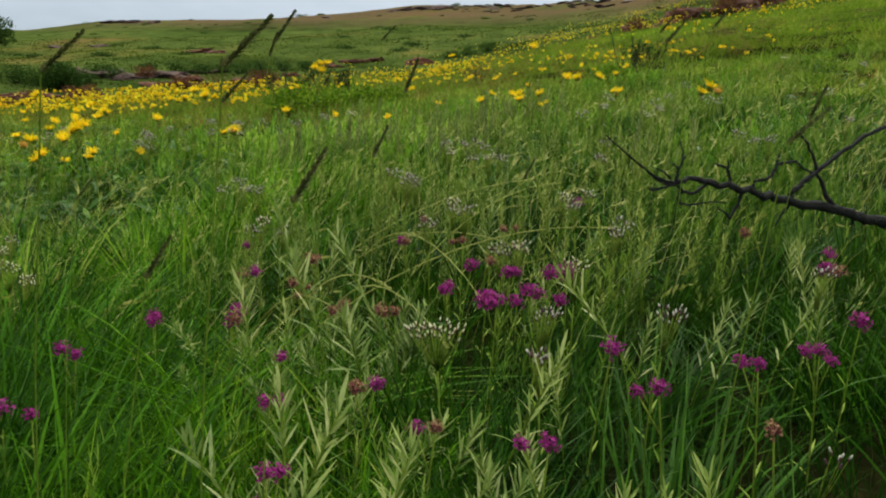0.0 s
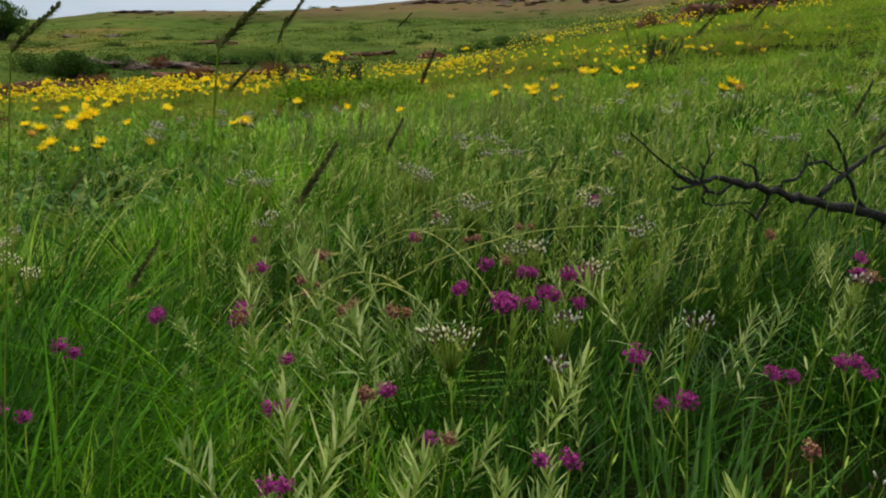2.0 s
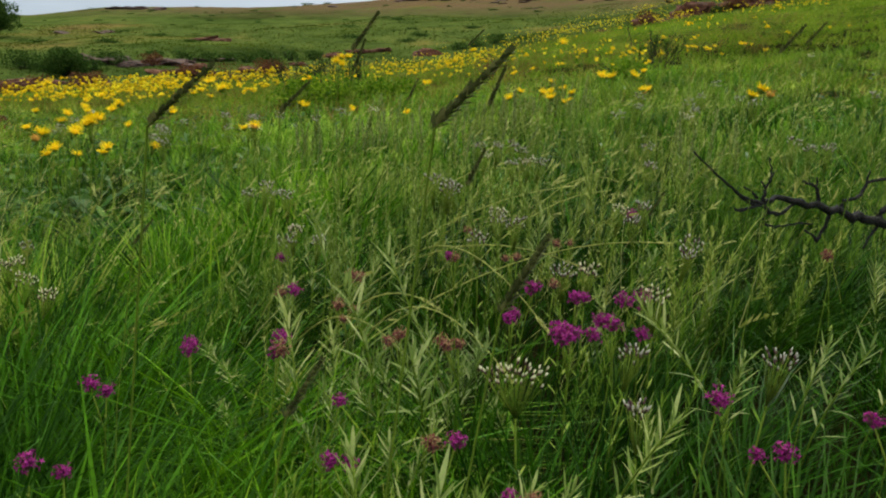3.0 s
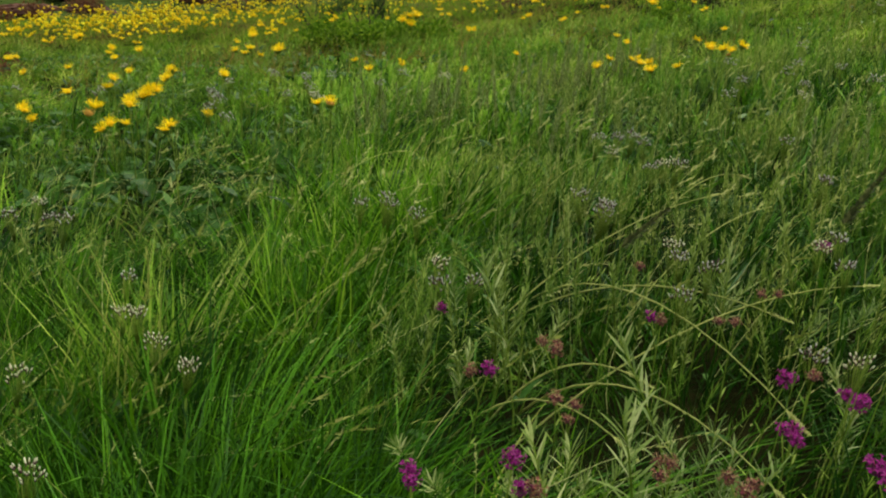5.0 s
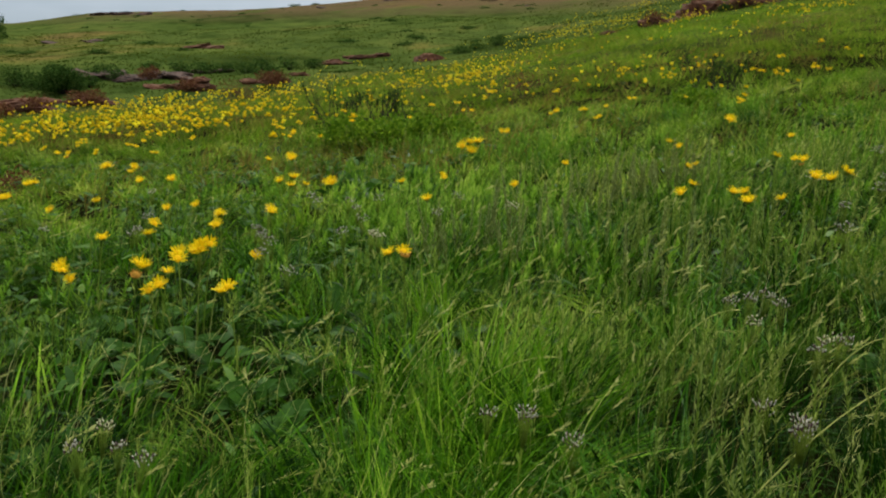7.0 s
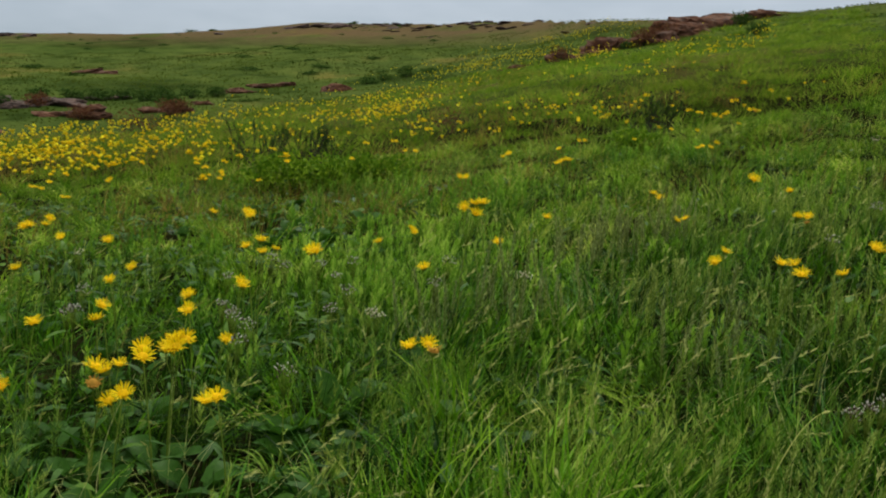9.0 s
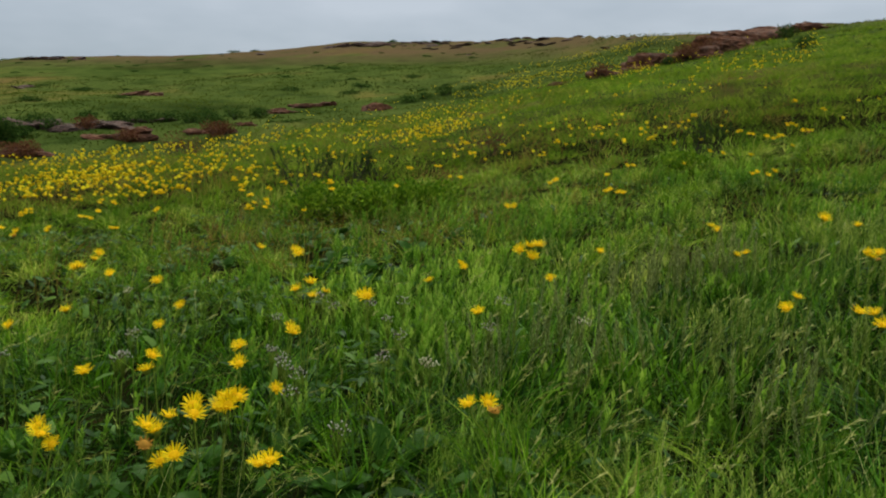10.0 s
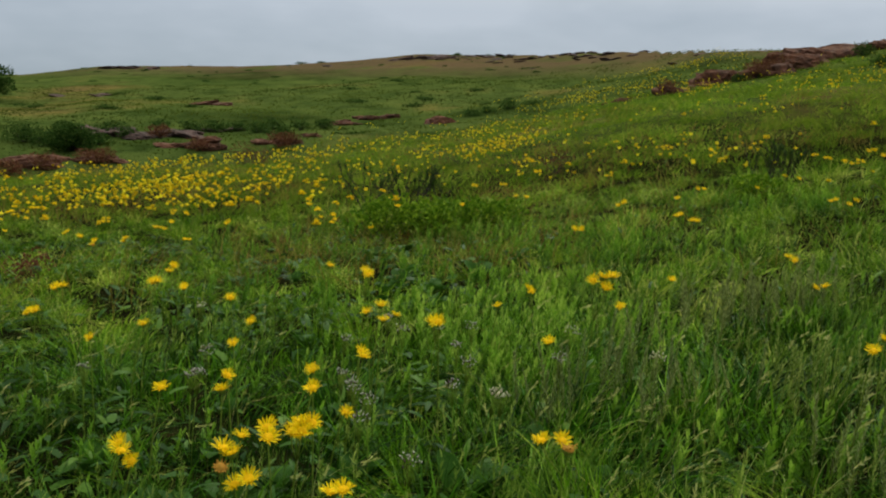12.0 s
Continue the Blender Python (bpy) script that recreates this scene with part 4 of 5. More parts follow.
def build_daisies():
    for x, y, z, heads in DAISIES_NEAR + DAISIES_SIDE + DAISIES_LOW + DAISIES_RISE + DAISIES_UP + DAISIES_TOP:
        r = random.uniform(0.026, 0.032) if y > 5 else random.uniform(0.029, 0.035)
        daisy(on_land(x, y), max(z - lz(x, y), 0.2), heads, r, 1 if heads == 3 and (y < 4.2 or random.random() < 0.4) else 0)
    # the thick of the field, up the slope
    models = [daisy((0, 0, 0), h, n, r, 0, 1) for h, n, r in ((0.36, 2, 0.027), (0.42, 3, 0.026), (0.46, 5, 0.026), (0.33, 1, 0.028), (0.40, 4, 0.024))]
    spots = []
    while len(spots) < 150:
        d = 1 / random.uniform(1 / 16, 1 / 6.8)
        az = random.uniform(-32, 30)
        dense = 1.0 if az < -8 and d > 8.6 else 0.12 if az < -8 else 0.05 if d < 13 else 0.16
        if random.random() < dense * float(0.1 + 1.3 * patch_noise(d * math.sin(az / 57.3), d * math.cos(az / 57.3), 1.7, 6)):
            spots.append((EYE[0] + d * math.sin(radians(az)), EYE[1] + d * math.cos(radians(az))))
    for i, (x, y) in enumerate(spots):
        m = pose(x, y, lz(x, y), 0, 0, random.uniform(-70, 70))
        if i < len(models):
            models[i].matrix_basis = m
        else:
            copy_thing(random.choice(models), m)
    # farther heads, too many to count
    s_pts = []
    while len(s_pts) < 2150:
        d = 1 / random.uniform(1 / 60, 1 / 10.5)
        az = random.uniform(-33, 29)
        edge = float(np.interp(az, [-33, -28, -14, -1, 8, 12, 19, 23, 29], [18, 19, 23, 34, 48, 58, 56, 38, 36]))
        dense = 0.6 if az < -9 else (0.22 if d < 16 else 0.75) if az < 7 else 0.07 if d < 18 else 0.3 if d < 27 else 0.9
        x, y = EYE[0] + d * math.sin(radians(az)), EYE[1] + d * math.cos(radians(az))
        if d < edge and random.random() < dense * float(0.03 + 0.97 * patch_noise(x, y, 0.9, 3) ** 3):
            for _ in range(random.choice((1, 1, 2, 3, 4, 6))):
                s_pts.append((x + random.gauss(0, 0.13), y + random.gauss(0, 0.13), random.uniform(0.18, 0.40)))
    # the yellow drifts that run up to the rocks and the skyline
    while len(s_pts) < 2700:
        d, az = random.uniform(33, 57), random.uniform(5, 21)
        x, y = EYE[0] + d * math.sin(radians(az)), EYE[1] + d * math.cos(radians(az))
        if d < float(np.interp(az, [5, 12, 18, 21], [42, 56, 55, 44])) and random.random() < float(patch_noise(x, y, 0.5, 4)) ** 2:
            for _ in range(random.randint(3, 8)):
                s_pts.append((x + random.gauss(0, 0.2), y + random.gauss(0, 0.2), random.uniform(0.18, 0.42)))
    p = np.array(s_pts)
    base = np.stack([p[:, 0], p[:, 1], land(p[:, 0], p[:, 1]) + p[:, 2]], -1)
    v, t = [], []
    for k, c in enumerate(base):
        up = unit((random.uniform(-0.5, 0.6), random.uniform(-0.9, 0.3), 1))
        a = unit(np.cross(up, (0.3, 0.9, 0.1)))
        b = np.cross(up, a)
        r = random.uniform(0.022, 0.038)
        v += [c + up * 0.02] + [c + (math.cos(j * 0.785) * a + math.sin(j * 0.785) * b) * r * (1 if j % 2 else 0.72) + up * (0.022 if j % 2 else 0.012) for j in range(8)] + [c - up * 0.02]
        o = k * 10
        t += [(o, o + 1 + j, o + 1 + (j + 1) % 8) for j in range(8)] + [(o + 9, o + 1 + (j + 1) % 8, o + 1 + j) for j in range(8)]
    ob = new("far_daisies", mesh_from("far_daisies", v, t, [], [FARPETAL], False))
    tagged(ob, "countless yellow daisy heads over the far field", "flowers", kind="stuff")


build_daisies()


def pink_head(plant, centre, up, radius, mat, label=""):
    """A rounded head of small magenta florets."""
    s = Soup()
    up = unit(up)
    a = unit(np.cross(up, (0.3, 0.9, 0.1)))
    b = np.cross(up, a)
    count = 20
    for i in range(count):
        f = math.acos(1 - 1.25 * (i + 0.5) / count)
        ang = i * 2.4 + random.uniform(-0.2, 0.2)
        out = math.sin(f) * (math.cos(ang) * a + math.sin(ang) * b) + math.cos(f) * up
        c = centre + out * radius * random.uniform(0.5, 1.08)
        petal_ring(s, c, out + np.array([random.uniform(-0.3, 0.3) for _ in range(3)]), 5, radius * 0.02, radius * 0.30, radius * 0.15, 0.5, 0.3)
        tube(s, [centre, c], [radius * 0.03, radius * 0.05], 3)
    head = part("flower_head", s, mat, plant, label)
    s = Soup()
    dome(s, centre + up * radius * 0.15, -up, radius * 0.5, radius * 0.7, 3, 7)
    part("calyx", s, CALYX, head)


def pink_flower(at, height, heads=1, radius=0.013, faded=False):
    label = "faded reddish flower heads on a thin stem" if faded else "magenta flower head on a thin leafy stem" if heads == 1 else "cluster of magenta flower heads on thin stems"
    lean = np.array([random.uniform(-0.02, 0.05), random.uniform(-0.02, 0.03)])
    plant = thing("pink_flower", label, "flower", "magenta flowers in the grass", at=under(at, lean))
    top = stem_path(height, lean)
    s = Soup()
    tube(s, top, [0.002, 0.0018, 0.0016, 0.0014, 0.0013], 4)
    tips = [top[-1]]
    for i in range(1, heads):
        ang = i * 2.2 + random.uniform(-0.5, 0.5)
        tip = top[-1] + np.array([math.cos(ang) * 0.036, math.sin(ang) * 0.028, random.uniform(-0.016, 0.006)])
        tube(s, [top[3], tip], [0.0013, 0.0011], 4)
        tips.append(tip)
    part("stem", s, STEM, plant)
    for i, tip in enumerate(tips):
        dull = faded or random.random() < 0.2
        pink_head(plant, tip, (random.uniform(-0.2, 0.5), random.uniform(-0.6, 0.1), 1), radius * random.uniform(0.8, 1.15), FADED if dull else PINK, "faded reddish florets" if dull and not faded else "")
    s = Soup()
    for i in range(11):
        h = 0.2 + 0.7 * i / 11
        ang = i * 2.4
        lance(s, np.array([lean[0] * h**1.7, lean[1] * h**1.7, height * h]), (math.cos(ang), math.sin(ang), 0.8), 0.034, 0.004, 0.1)
    part("leaves", s, HERB, plant)
    return plant


PINKS = [(0.9, 2.28, 1), (0.99, 2, 2), (0.87, 1.68, 2), (1.02, 1.74, 1), (1.04, 1.64, 2), (0.8, 1.51, 2), (0.86, 1.25, 1), (0.8, 1.28, 1), (1.17, 1.45, 1), (1.21, 1.26, 2), (1.34, 1.3, 2), (1.25, 1.07, 2), (1.43, 1.19, 2),
    (1.57, 1.12, 2), (1.44, 1.77, 3), (1.53, 1.64, 4), (1.58, 1.85, 3), (1.61, 1.72, 2), (1.68, 1.8, 2), (1.65, 1.66, 1), (1.33, 2.15, 2), (1.49, 1.93, 1), (1.81, 2.54, 1), (1.7, 1.4, 1), (1.74, 1.27, 2), (1.89, 1.31, 2),
    (1.85, 1.14, 1), (2.01, 1.38, 3), (2.12, 1.48, 1), (2.23, 1.85, 1), (2.2, 1.74, 2), (2.13, 2.06, 1), (1.24, 1, 1)]
FADING = [(1.36, 2.49, 1), (1.47, 2.14, 2), (1.53, 1.92, 1), (1.61, 2.29, 2), (1.12, 2.08, 3), (1.13, 1.89, 3), (1.24, 1.7, 3), (1.34, 1.65, 4)]


def build_pinks():
    for x, y, n in PINKS:
        pink_flower(on_land(x, y), 0.28 + random.uniform(-0.01, 0.01), n, random.uniform(0.0155, 0.019) * (0.78 if y < 1.4 else 1))
    for x, y, n in FADING:
        pink_flower(on_land(x, y), 0.275 + random.uniform(-0.01, 0.01), min(n, 3), random.uniform(0.012, 0.016), True)


build_pinks()


def umbel(at, height, radius=0.03, buds=24, pale=True, depth=0.55, plump=1.0):
    """A flat spray of small pale buds on forking stalks."""
    lean = np.array([random.uniform(-0.02, 0.05), random.uniform(-0.02, 0.02)])
    plant = thing("pale_umbel", "flat spray of small white buds on a stem" if pale else "greyish purple bud spray on a stem", "flower", "white bud sprays in the grass", at=under(at, lean))
    top = stem_path(height, lean)
    s = Soup()
    tube(s, top[:4], [0.0021, 0.0019, 0.0017, 0.0015], 4)
    fork = top[3]
    bud, cal = Soup(), Soup()
    for i in range(buds):
        r = radius * math.sqrt((i + 0.5) / buds)
        ang = i * 2.4
        tip = top[-1] + np.array([math.cos(ang) * r, math.sin(ang) * r * 0.8, random.uniform(-depth, depth) * radius - 0.25 * r])
        tube(s, [fork, fork * 0.45 + tip * 0.55 - np.array([0, 0, 0.004]), tip], [0.0005, 0.00045, 0.0004], 3)
        way = unit(np.array([math.cos(ang) * 0.5, math.sin(ang) * 0.5, 1.0]))
        tube(cal, [tip - way * 0.002, tip + way * 0.003], [0.0009, 0.0019], 4)
        tube(bud, [tip + way * 0.002, tip + way * 0.0055, tip + way * 0.0085], [0.0015 * plump, 0.0022 * plump, 0.0010 * plump], 5)
    tagged(part("stalk_spray", s, STEM, plant), kind="stuff")
    tagged(part("bud_spray", bud, BUD if pale else LILAC, plant), kind="stuff")
    tagged(part("calyx_spray", cal, CALYX, plant), kind="stuff")
    s = Soup()
    for i in range(8):
        h = 0.2 + 0.6 * i / 8
        ang = i * 2.4
        lance(s, np.array([lean[0] * h**1.7, lean[1] * h**1.7, height * h]), (math.cos(ang), math.sin(ang), 0.8), 0.035, 0.0045, 0.1)
    part("leaves", s, HERB, plant)
    return plant


UMBELS = [(1.42, 1.45), (1.31, 2.69), (1.38, 2.21), (1.51, 3.09), (1.57, 3.47), (1.48, 2.35), (1.76, 2.45), (1.69, 1.75), (1.62, 1.58), (1.59, 1.9), (0.97, 2.42), (0.34, 2.13), (0.43, 2.05), (1.86, 2.13), (1.82, 2.02), (1.81, 1.48),
    (1.58, 1.37), (2.12, 1.62), (1.89, 1.06)]
UMBELS_SLOPE = [(2.05, 4.09), (2.35, 5.04), (2.69, 5), (2.95, 5.6), (2.88, 4.92), (2.36, 4.08), (1.92, 2.83), (1.84, 2.54), (2.44, 3.05), (2.52, 3.11), (2.54, 3.02), (4.46, 7.82), (4.15, 5.71), (3.05, 3.53), (3.23, 4.14), (-0.07, 4.12)]
UMBELS_MIDDLE = [(1.3, 2.67), (1.44, 2.51), (0.73, 2.84), (0.82, 2.71), (0.89, 2.38), (-0.12, 2.73), (0.14, 1.99), (0.32, 1.68), (0.13, 2.52), (0.27, 2.22), (2.5, 4.43), (2.73, 4.26), (2.05, 3.44), (1.43, 3.31), (1.77, 2.35), (1.55, 1.97),
    (1.44, 2.45), (-0.38, 4.92), (-0, 5.58), (0.2, 2.3), (-0.28, 2.91), (1.48, 3.48), (1.62, 3.17), (1.32, 2.74), (-0.34, 4.89), (0.89, 2.5)]
UMBELS_UP = [(-0.23, 2.86), (-0.32, 2.82), (-0.96, 4.93), (-1.5, 5.08), (0.08, 5.18), (0.24, 4.63), (-0.25, 4.64), (0.65, 2.92), (0.74, 2.88), (1.41, 3.45), (1.54, 3.5), (1.57, 3.16), (1.25, 2.77), (1.3, 2.69), (2.58, 4.84), (2.21, 4.42),
    (-0.25, 5.76), (-1.29, 6.04), (-1.02, 5.23), (-1.02, 5.01), (-0.31, 4.74), (-0.26, 4.49), (0.13, 5.01), (0.22, 4.61), (0.06, 4.75), (-0.17, 5.5), (-0.43, 5.47), (0.61, 5.33), (0.5, 4.98), (0.85, 4.79), (0.16, 5.56)]


def build_umbels():
    for k, (x, y) in enumerate(UMBELS + UMBELS_SLOPE + UMBELS_MIDDLE + UMBELS_UP):
        big = k == 0
        umbel(on_land(x, y), (0.30 if y < 2.6 else 0.36 if y < 4 else 0.41) + random.uniform(-0.02, 0.02), 0.05 if big else random.uniform(0.020, 0.031) * (1.15 if y > 4 else 0.85 if y > 1.2 else 0.5), 44 if big else 6 if y < 1.2 else 24, k in (0, 7, 9, 11, 12, 41, 42, 44, 54, 55) or (k % 6 == 0 and k != 18), 0.16 if big else 0.55, 0.7 if y < 2.4 else 0.8 if y < 4 else 1.2)


build_umbels()


# ---- broad-leaved plants ----
def broad_leaf(soup, root, way, length, width, droop):
    """A wide oval leaf, cupped along its midrib, with a wavy edge."""
    way = unit(way)
    side = unit(np.cross(way, (0, 0, 1)))
    up = np.cross(side, way)
    rows, ph = [], random.uniform(0, 6)
    prof = [(0, 0.08), (0.14, 0.16), (0.26, 0.6), (0.42, 0.95), (0.58, 1.0), (0.74, 0.84), (0.88, 0.5), (1.0, 0.06)]
    for s, w in prof:
        c = root + way * length * s - np.array([0, 0, droop * length * s * s])
        for k in (-1, -0.5, 0, 0.5, 1):
            rows.append(c + side * width * w * k / 2 + up * (width * 0.16 * w * k * k + 0.006 * math.sin(ph + 9 * s + 2 * k) * abs(k)))
    q = [(5 * i + j, 5 * i + j + 1, 5 * i + j + 6, 5 * i + j + 5) for i in range(len(prof) - 1) for j in range(4)]
    soup.add(rows, (), q)


def rosette(at, count, size):
    plant = thing("broad_leaf_plant", "rosette of broad smooth green leaves in grass", "plant", "broad-leaved plants", at=at)
    for i in range(count):
        ang = i * 2.4 + random.uniform(-0.4, 0.4)
        s = Soup()
        ln = 1.15 * size * random.uniform(0.75, 1.15)
        broad_leaf(s, np.array([math.cos(ang) * 0.015, math.sin(ang) * 0.015, 0.01]), (math.cos(ang), math.sin(ang), random.uniform(0.9, 2.2)), ln, ln * random.uniform(0.4, 0.55), random.uniform(0.25, 0.6))
        part("leaf", s, BROAD, plant)
    return plant


LEAFY = [(0.02, 3.45, 5, 0.17), (-0.34, 4.05, 6, 0.20), (-0.50, 4.25, 6, 0.2), (-0.62, 3.95, 5, 0.21), (-0.85, 4.2, 6, 0.2), (-1.0, 4.55, 5, 0.2), (-1.2, 4.3, 6, 0.19), (0.10, 4.55, 4, 0.26), (-0.30, 4.75, 5, 0.2), (-0.35, 5.3, 5, 0.22), (-0.75, 4.6, 5, 0.18), (-0.9, 5.0, 6, 0.19), (-1.4, 4.9, 6, 0.2), (0.3, 6.9, 6, 0.2), (0.0, 7.6, 7, 0.2), (-0.3, 7.9, 7, 0.2),
         (0.6, 7.4, 6, 0.19), (2.3, 4.3, 5, 0.17), (1.95, 3.6, 5, 0.14), (-0.64, 9.04, 7, 0.24), (-0.34, 9.15, 7, 0.22), (-0.5, 8.75, 6, 0.2), (-0.29, 8.2, 6, 0.22), (0.29, 7.95, 6, 0.22), (0.62, 8.4, 6, 0.2), (0.25, 3.0, 4, 0.11)]


def build_leafy():
    for x, y, n, size in LEAFY:
        rosette(on_land(x, y), n, size)
    for _ in range(46):
        y = random.uniform(3.0, 8.4)
        x = random.uniform(-0.15 - 0.24 * y, 0.75 - 0.03 * y)
        rosette(on_land(x, y), random.choice((5, 6, 7)), random.uniform(0.10, 0.17))


build_leafy()


# ---- single leafy shoots and tall seed spikes close to the path ----
SHORT = ((0, 0.2), (0.45, 1.0))


def shoot(height, leaves=34):
    plant = thing("leafy_shoot", "upright grey-green shoot with narrow pointed leaves", "herb", "leafy shoots in the grass")
    lean = (random.uniform(-0.02, 0.10), random.uniform(-0.04, 0.04))
    top = stem_path(height, lean, 6)
    s = Soup()
    tube(s, top, [0.0022, 0.0021, 0.0019, 0.0017, 0.0014, 0.0011], 5)
    part("stem", s, STEM, plant)
    s = Soup()
    for i in range(leaves):
        h = 0.40 + 0.60 * (i / leaves) ** 0.6
        ang = i * 2.4 + random.uniform(-0.4, 0.4)
        rise = random.uniform(0.45, 1.25) + 1.1 * h**4
        lance(s, np.array([lean[0] * h**1.7, lean[1] * h**1.7, height * h]), (math.cos(ang) + 0.2, math.sin(ang), rise), random.uniform(0.042, 0.074) * (1.15 - 0.35 * h), random.uniform(0.0036, 0.0056), random.uniform(-0.1, 0.25))
    part("leaves", s, SHOOT, plant)
    return plant


def column(height, leaves=54, grey=False):
    plant = thing("bushy_herb", "upright grey-brown herb spike with dry close leaves" if grey else "upright pale green herb with short close leaves", "herb", "upright herbs in the grass")
    lean = (random.uniform(-0.02, 0.08), random.uniform(-0.03, 0.03))
    top = stem_path(height, lean, 6)
    s = Soup()
    tube(s, top, [0.003, 0.0028, 0.0026, 0.0023, 0.0018, 0.0012], 4)
    part("stem", s, STEM, plant)
    s = Soup()
    for i in range(leaves):
        h = 0.3 + 0.7 * i / leaves
        ang = i * 2.4 + random.uniform(-0.3, 0.3)
        lance(s, np.array([lean[0] * h**1.7, lean[1] * h**1.7, height * h]), (math.cos(ang) + 0.15, math.sin(ang), random.uniform(0.8, 1.8) + 1.5 * h**4), random.uniform(0.028, 0.046) * (1.1 - 0.35 * h), random.uniform(0.0048, 0.0072), 0.05, SHORT)
    part("leaves", s, GREYED if grey else COLUMN, plant)
    return plant


def build_shoots():
    models = [shoot(h) for h in (0.24, 0.28, 0.31, 0.26, 0.33)]
    spots = []
    while len(spots) < 48:
        y = random.uniform(0.98, 2.1)
        x = random.uniform(1.12 - 0.1 * y, 1.75 + 0.32 * y)
        if float(hollow(np.float64(x), np.float64(y))) > 0.5 and float(lushness(x, y)) < 0.5 and (x < 1.35 or y < 1.5 or random.random() < 0.4):
            spots.append((x, y))
    spots += [(0.98 + 0.42 * random.random(), 1.48 + 0.42 * random.random()) for _ in range(18)]
    spots += [(0.82 + 0.3 * random.random(), 2.0 + 0.7 * random.random()) for _ in range(8)] + [(1.5 + 0.3 * random.random(), 2.1 + 0.5 * random.random()) for _ in range(5)]
    cols = [column(h) for h in (0.31, 0.36, 0.40, 0.34, 0.43, 0.38)]
    stands = []
    while len(stands) < 170:
        y = random.uniform(1.9, 7.4)
        x = random.uniform(0.95 - 0.02 * y, 1.2 + 0.42 * y)
        if float(hollow(np.float64(x), np.float64(y))) > 0.5 and (patch_noise(x, y, 2.6, 5) > 0.5 or (y < 3.4 and random.random() < 0.3)):
            stands.append((x, y))
    for x, y, r, count in ((1.6, 5.2, 0.2, 12), (2.3, 4.2, 0.2, 10), (1.2, 2.6, 0.2, 14), (1.55, 2.5, 0.2, 12), (1.3, 3.3, 0.2, 10), (1.75, 3.1, 0.2, 10), (1.9, 4.6, 0.2, 10), (1.0, 2.25, 0.15, 6)):
        stands += [(x + random.gauss(0, r * 0.7), y + random.gauss(0, r * 0.7)) for _ in range(count)]
    for i, (x, y) in enumerate(stands):
        m = pose(x, y, lz(x, y), random.gauss(0, 7), random.gauss(5, 8), random.uniform(-180, 180)) @ Matrix.Scale(random.uniform(0.8, 1.1), 4)
        if i < len(cols):
            cols[i].matrix_basis = m
        else:
            copy_thing(cols[i % len(cols)], m)
    dry = [column(h, 76, True) for h in (0.34, 0.38, 0.42)]
    stands = []
    for x, y, r, count in ((1.64, 6.17, 0.13, 12), (1.86, 6.24, 0.12, 13), (2.07, 6.19, 0.12, 13), (1.27, 5.91, 0.14, 8), (0.78, 5.25, 0.16, 12), (1.0, 4.95, 0.14, 10), (0.5, 5.0, 0.14, 9), (2.35, 3.75, 0.14, 7), (1.45, 4.4, 0.16, 8)):
        stands += [(x + random.gauss(0, r * 0.75), y + random.gauss(0, r * 0.75)) for _ in range(count)]
    for i, (x, y) in enumerate(stands):
        m = pose(x, y, lz(x, y), random.gauss(0, 5), random.gauss(2, 5), random.uniform(-180, 180)) @ Matrix.Scale(random.uniform(0.85, 1.1), 4)
        if i < len(dry):
            dry[i].matrix_basis = m
        else:
            copy_thing(dry[i % len(dry)], m)
    for i, (x, y) in enumerate(spots):
        m = pose(x, y, lz(x, y), random.gauss(0, 8), random.gauss(4, 8), random.uniform(-180, 180)) @ Matrix.Scale(random.uniform(0.8, 1.1), 4)
        if i < len(models):
            models[i].matrix_basis = m
        else:
            copy_thing(models[i % len(models)], m)


build_shoots()


def spike_stalk(x, y, z, length):
    """A tall stalk whose dense seed spike is centred at height z."""
    foot = lz(x, y)
    plant = thing("seed_spike_grass", "tall grass stalk with a dense dark seed spike", "grass", "tall seed spikes", at=(x - 0.05, y, foot))
    h = z - foot
    lean = random.uniform(0.3, 1.1)
    way = unit((lean, random.uniform(-0.2, 0.2), 1))
    a, b = np.array([0.05, 0, h]) - way * length / 2, np.array([0.05, 0, h]) + way * length / 2
    s = Soup()
    tube(s, [(0, 0, 0), (0.004, 0, h * 0.4), (0.02, 0, h * 0.75), a, b], [0.0007, 0.0006, 0.0005, 0.0005, 0.0004], 4)
    part("stalk", s, STEM, plant)
    s = Soup()
    for i in range(72):
        f = i / 71
        c = a + (b - a) * f
        ang = i * 2.4
        side = unit(np.cross(way, (0.2, 1, 0.1)))
        out = math.cos(ang) * side + math.sin(ang) * np.cross(way, side)
        lance(s, c, out * random.uniform(0.6, 1.1) + way, length * random.uniform(0.12, 0.18) * (1.1 - 0.55 * f), length * 0.085, 0.0, SHORT)
    part("spike", s, SPIKE, plant)


SPIKES = [(1.266, 0.681, 0.472, 0.03), (1.357, 0.691, 0.523, 0.038), (1.331, 0.652, 0.599, 0.038), (1.22, 0.672, 0.592, 0.034), (1.654, 0.69, 0.561, 0.032), (1.223, 1.194, 0.622, 0.03), (1.717, 1.287, 0.665, 0.03), (1.749, 1.174, 0.662, 0.03), (1.343, 1.414, 0.652, 0.028), (1.271, 1.307, 0.586, 0.028), (1.062, 1.025, 0.464, 0.026), (1.375, 1.461, 0.591, 0.055), (1.217, 1.288, 0.648, 0.05), (1.538, 1.204, 0.479, 0.03), (1.931, 1.308, 0.567, 0.05), (1.347, 1.257, 0.504, 0.045), (1.1, 1.468, 0.566, 0.06), (1.8, 1.562, 0.673, 0.05)]


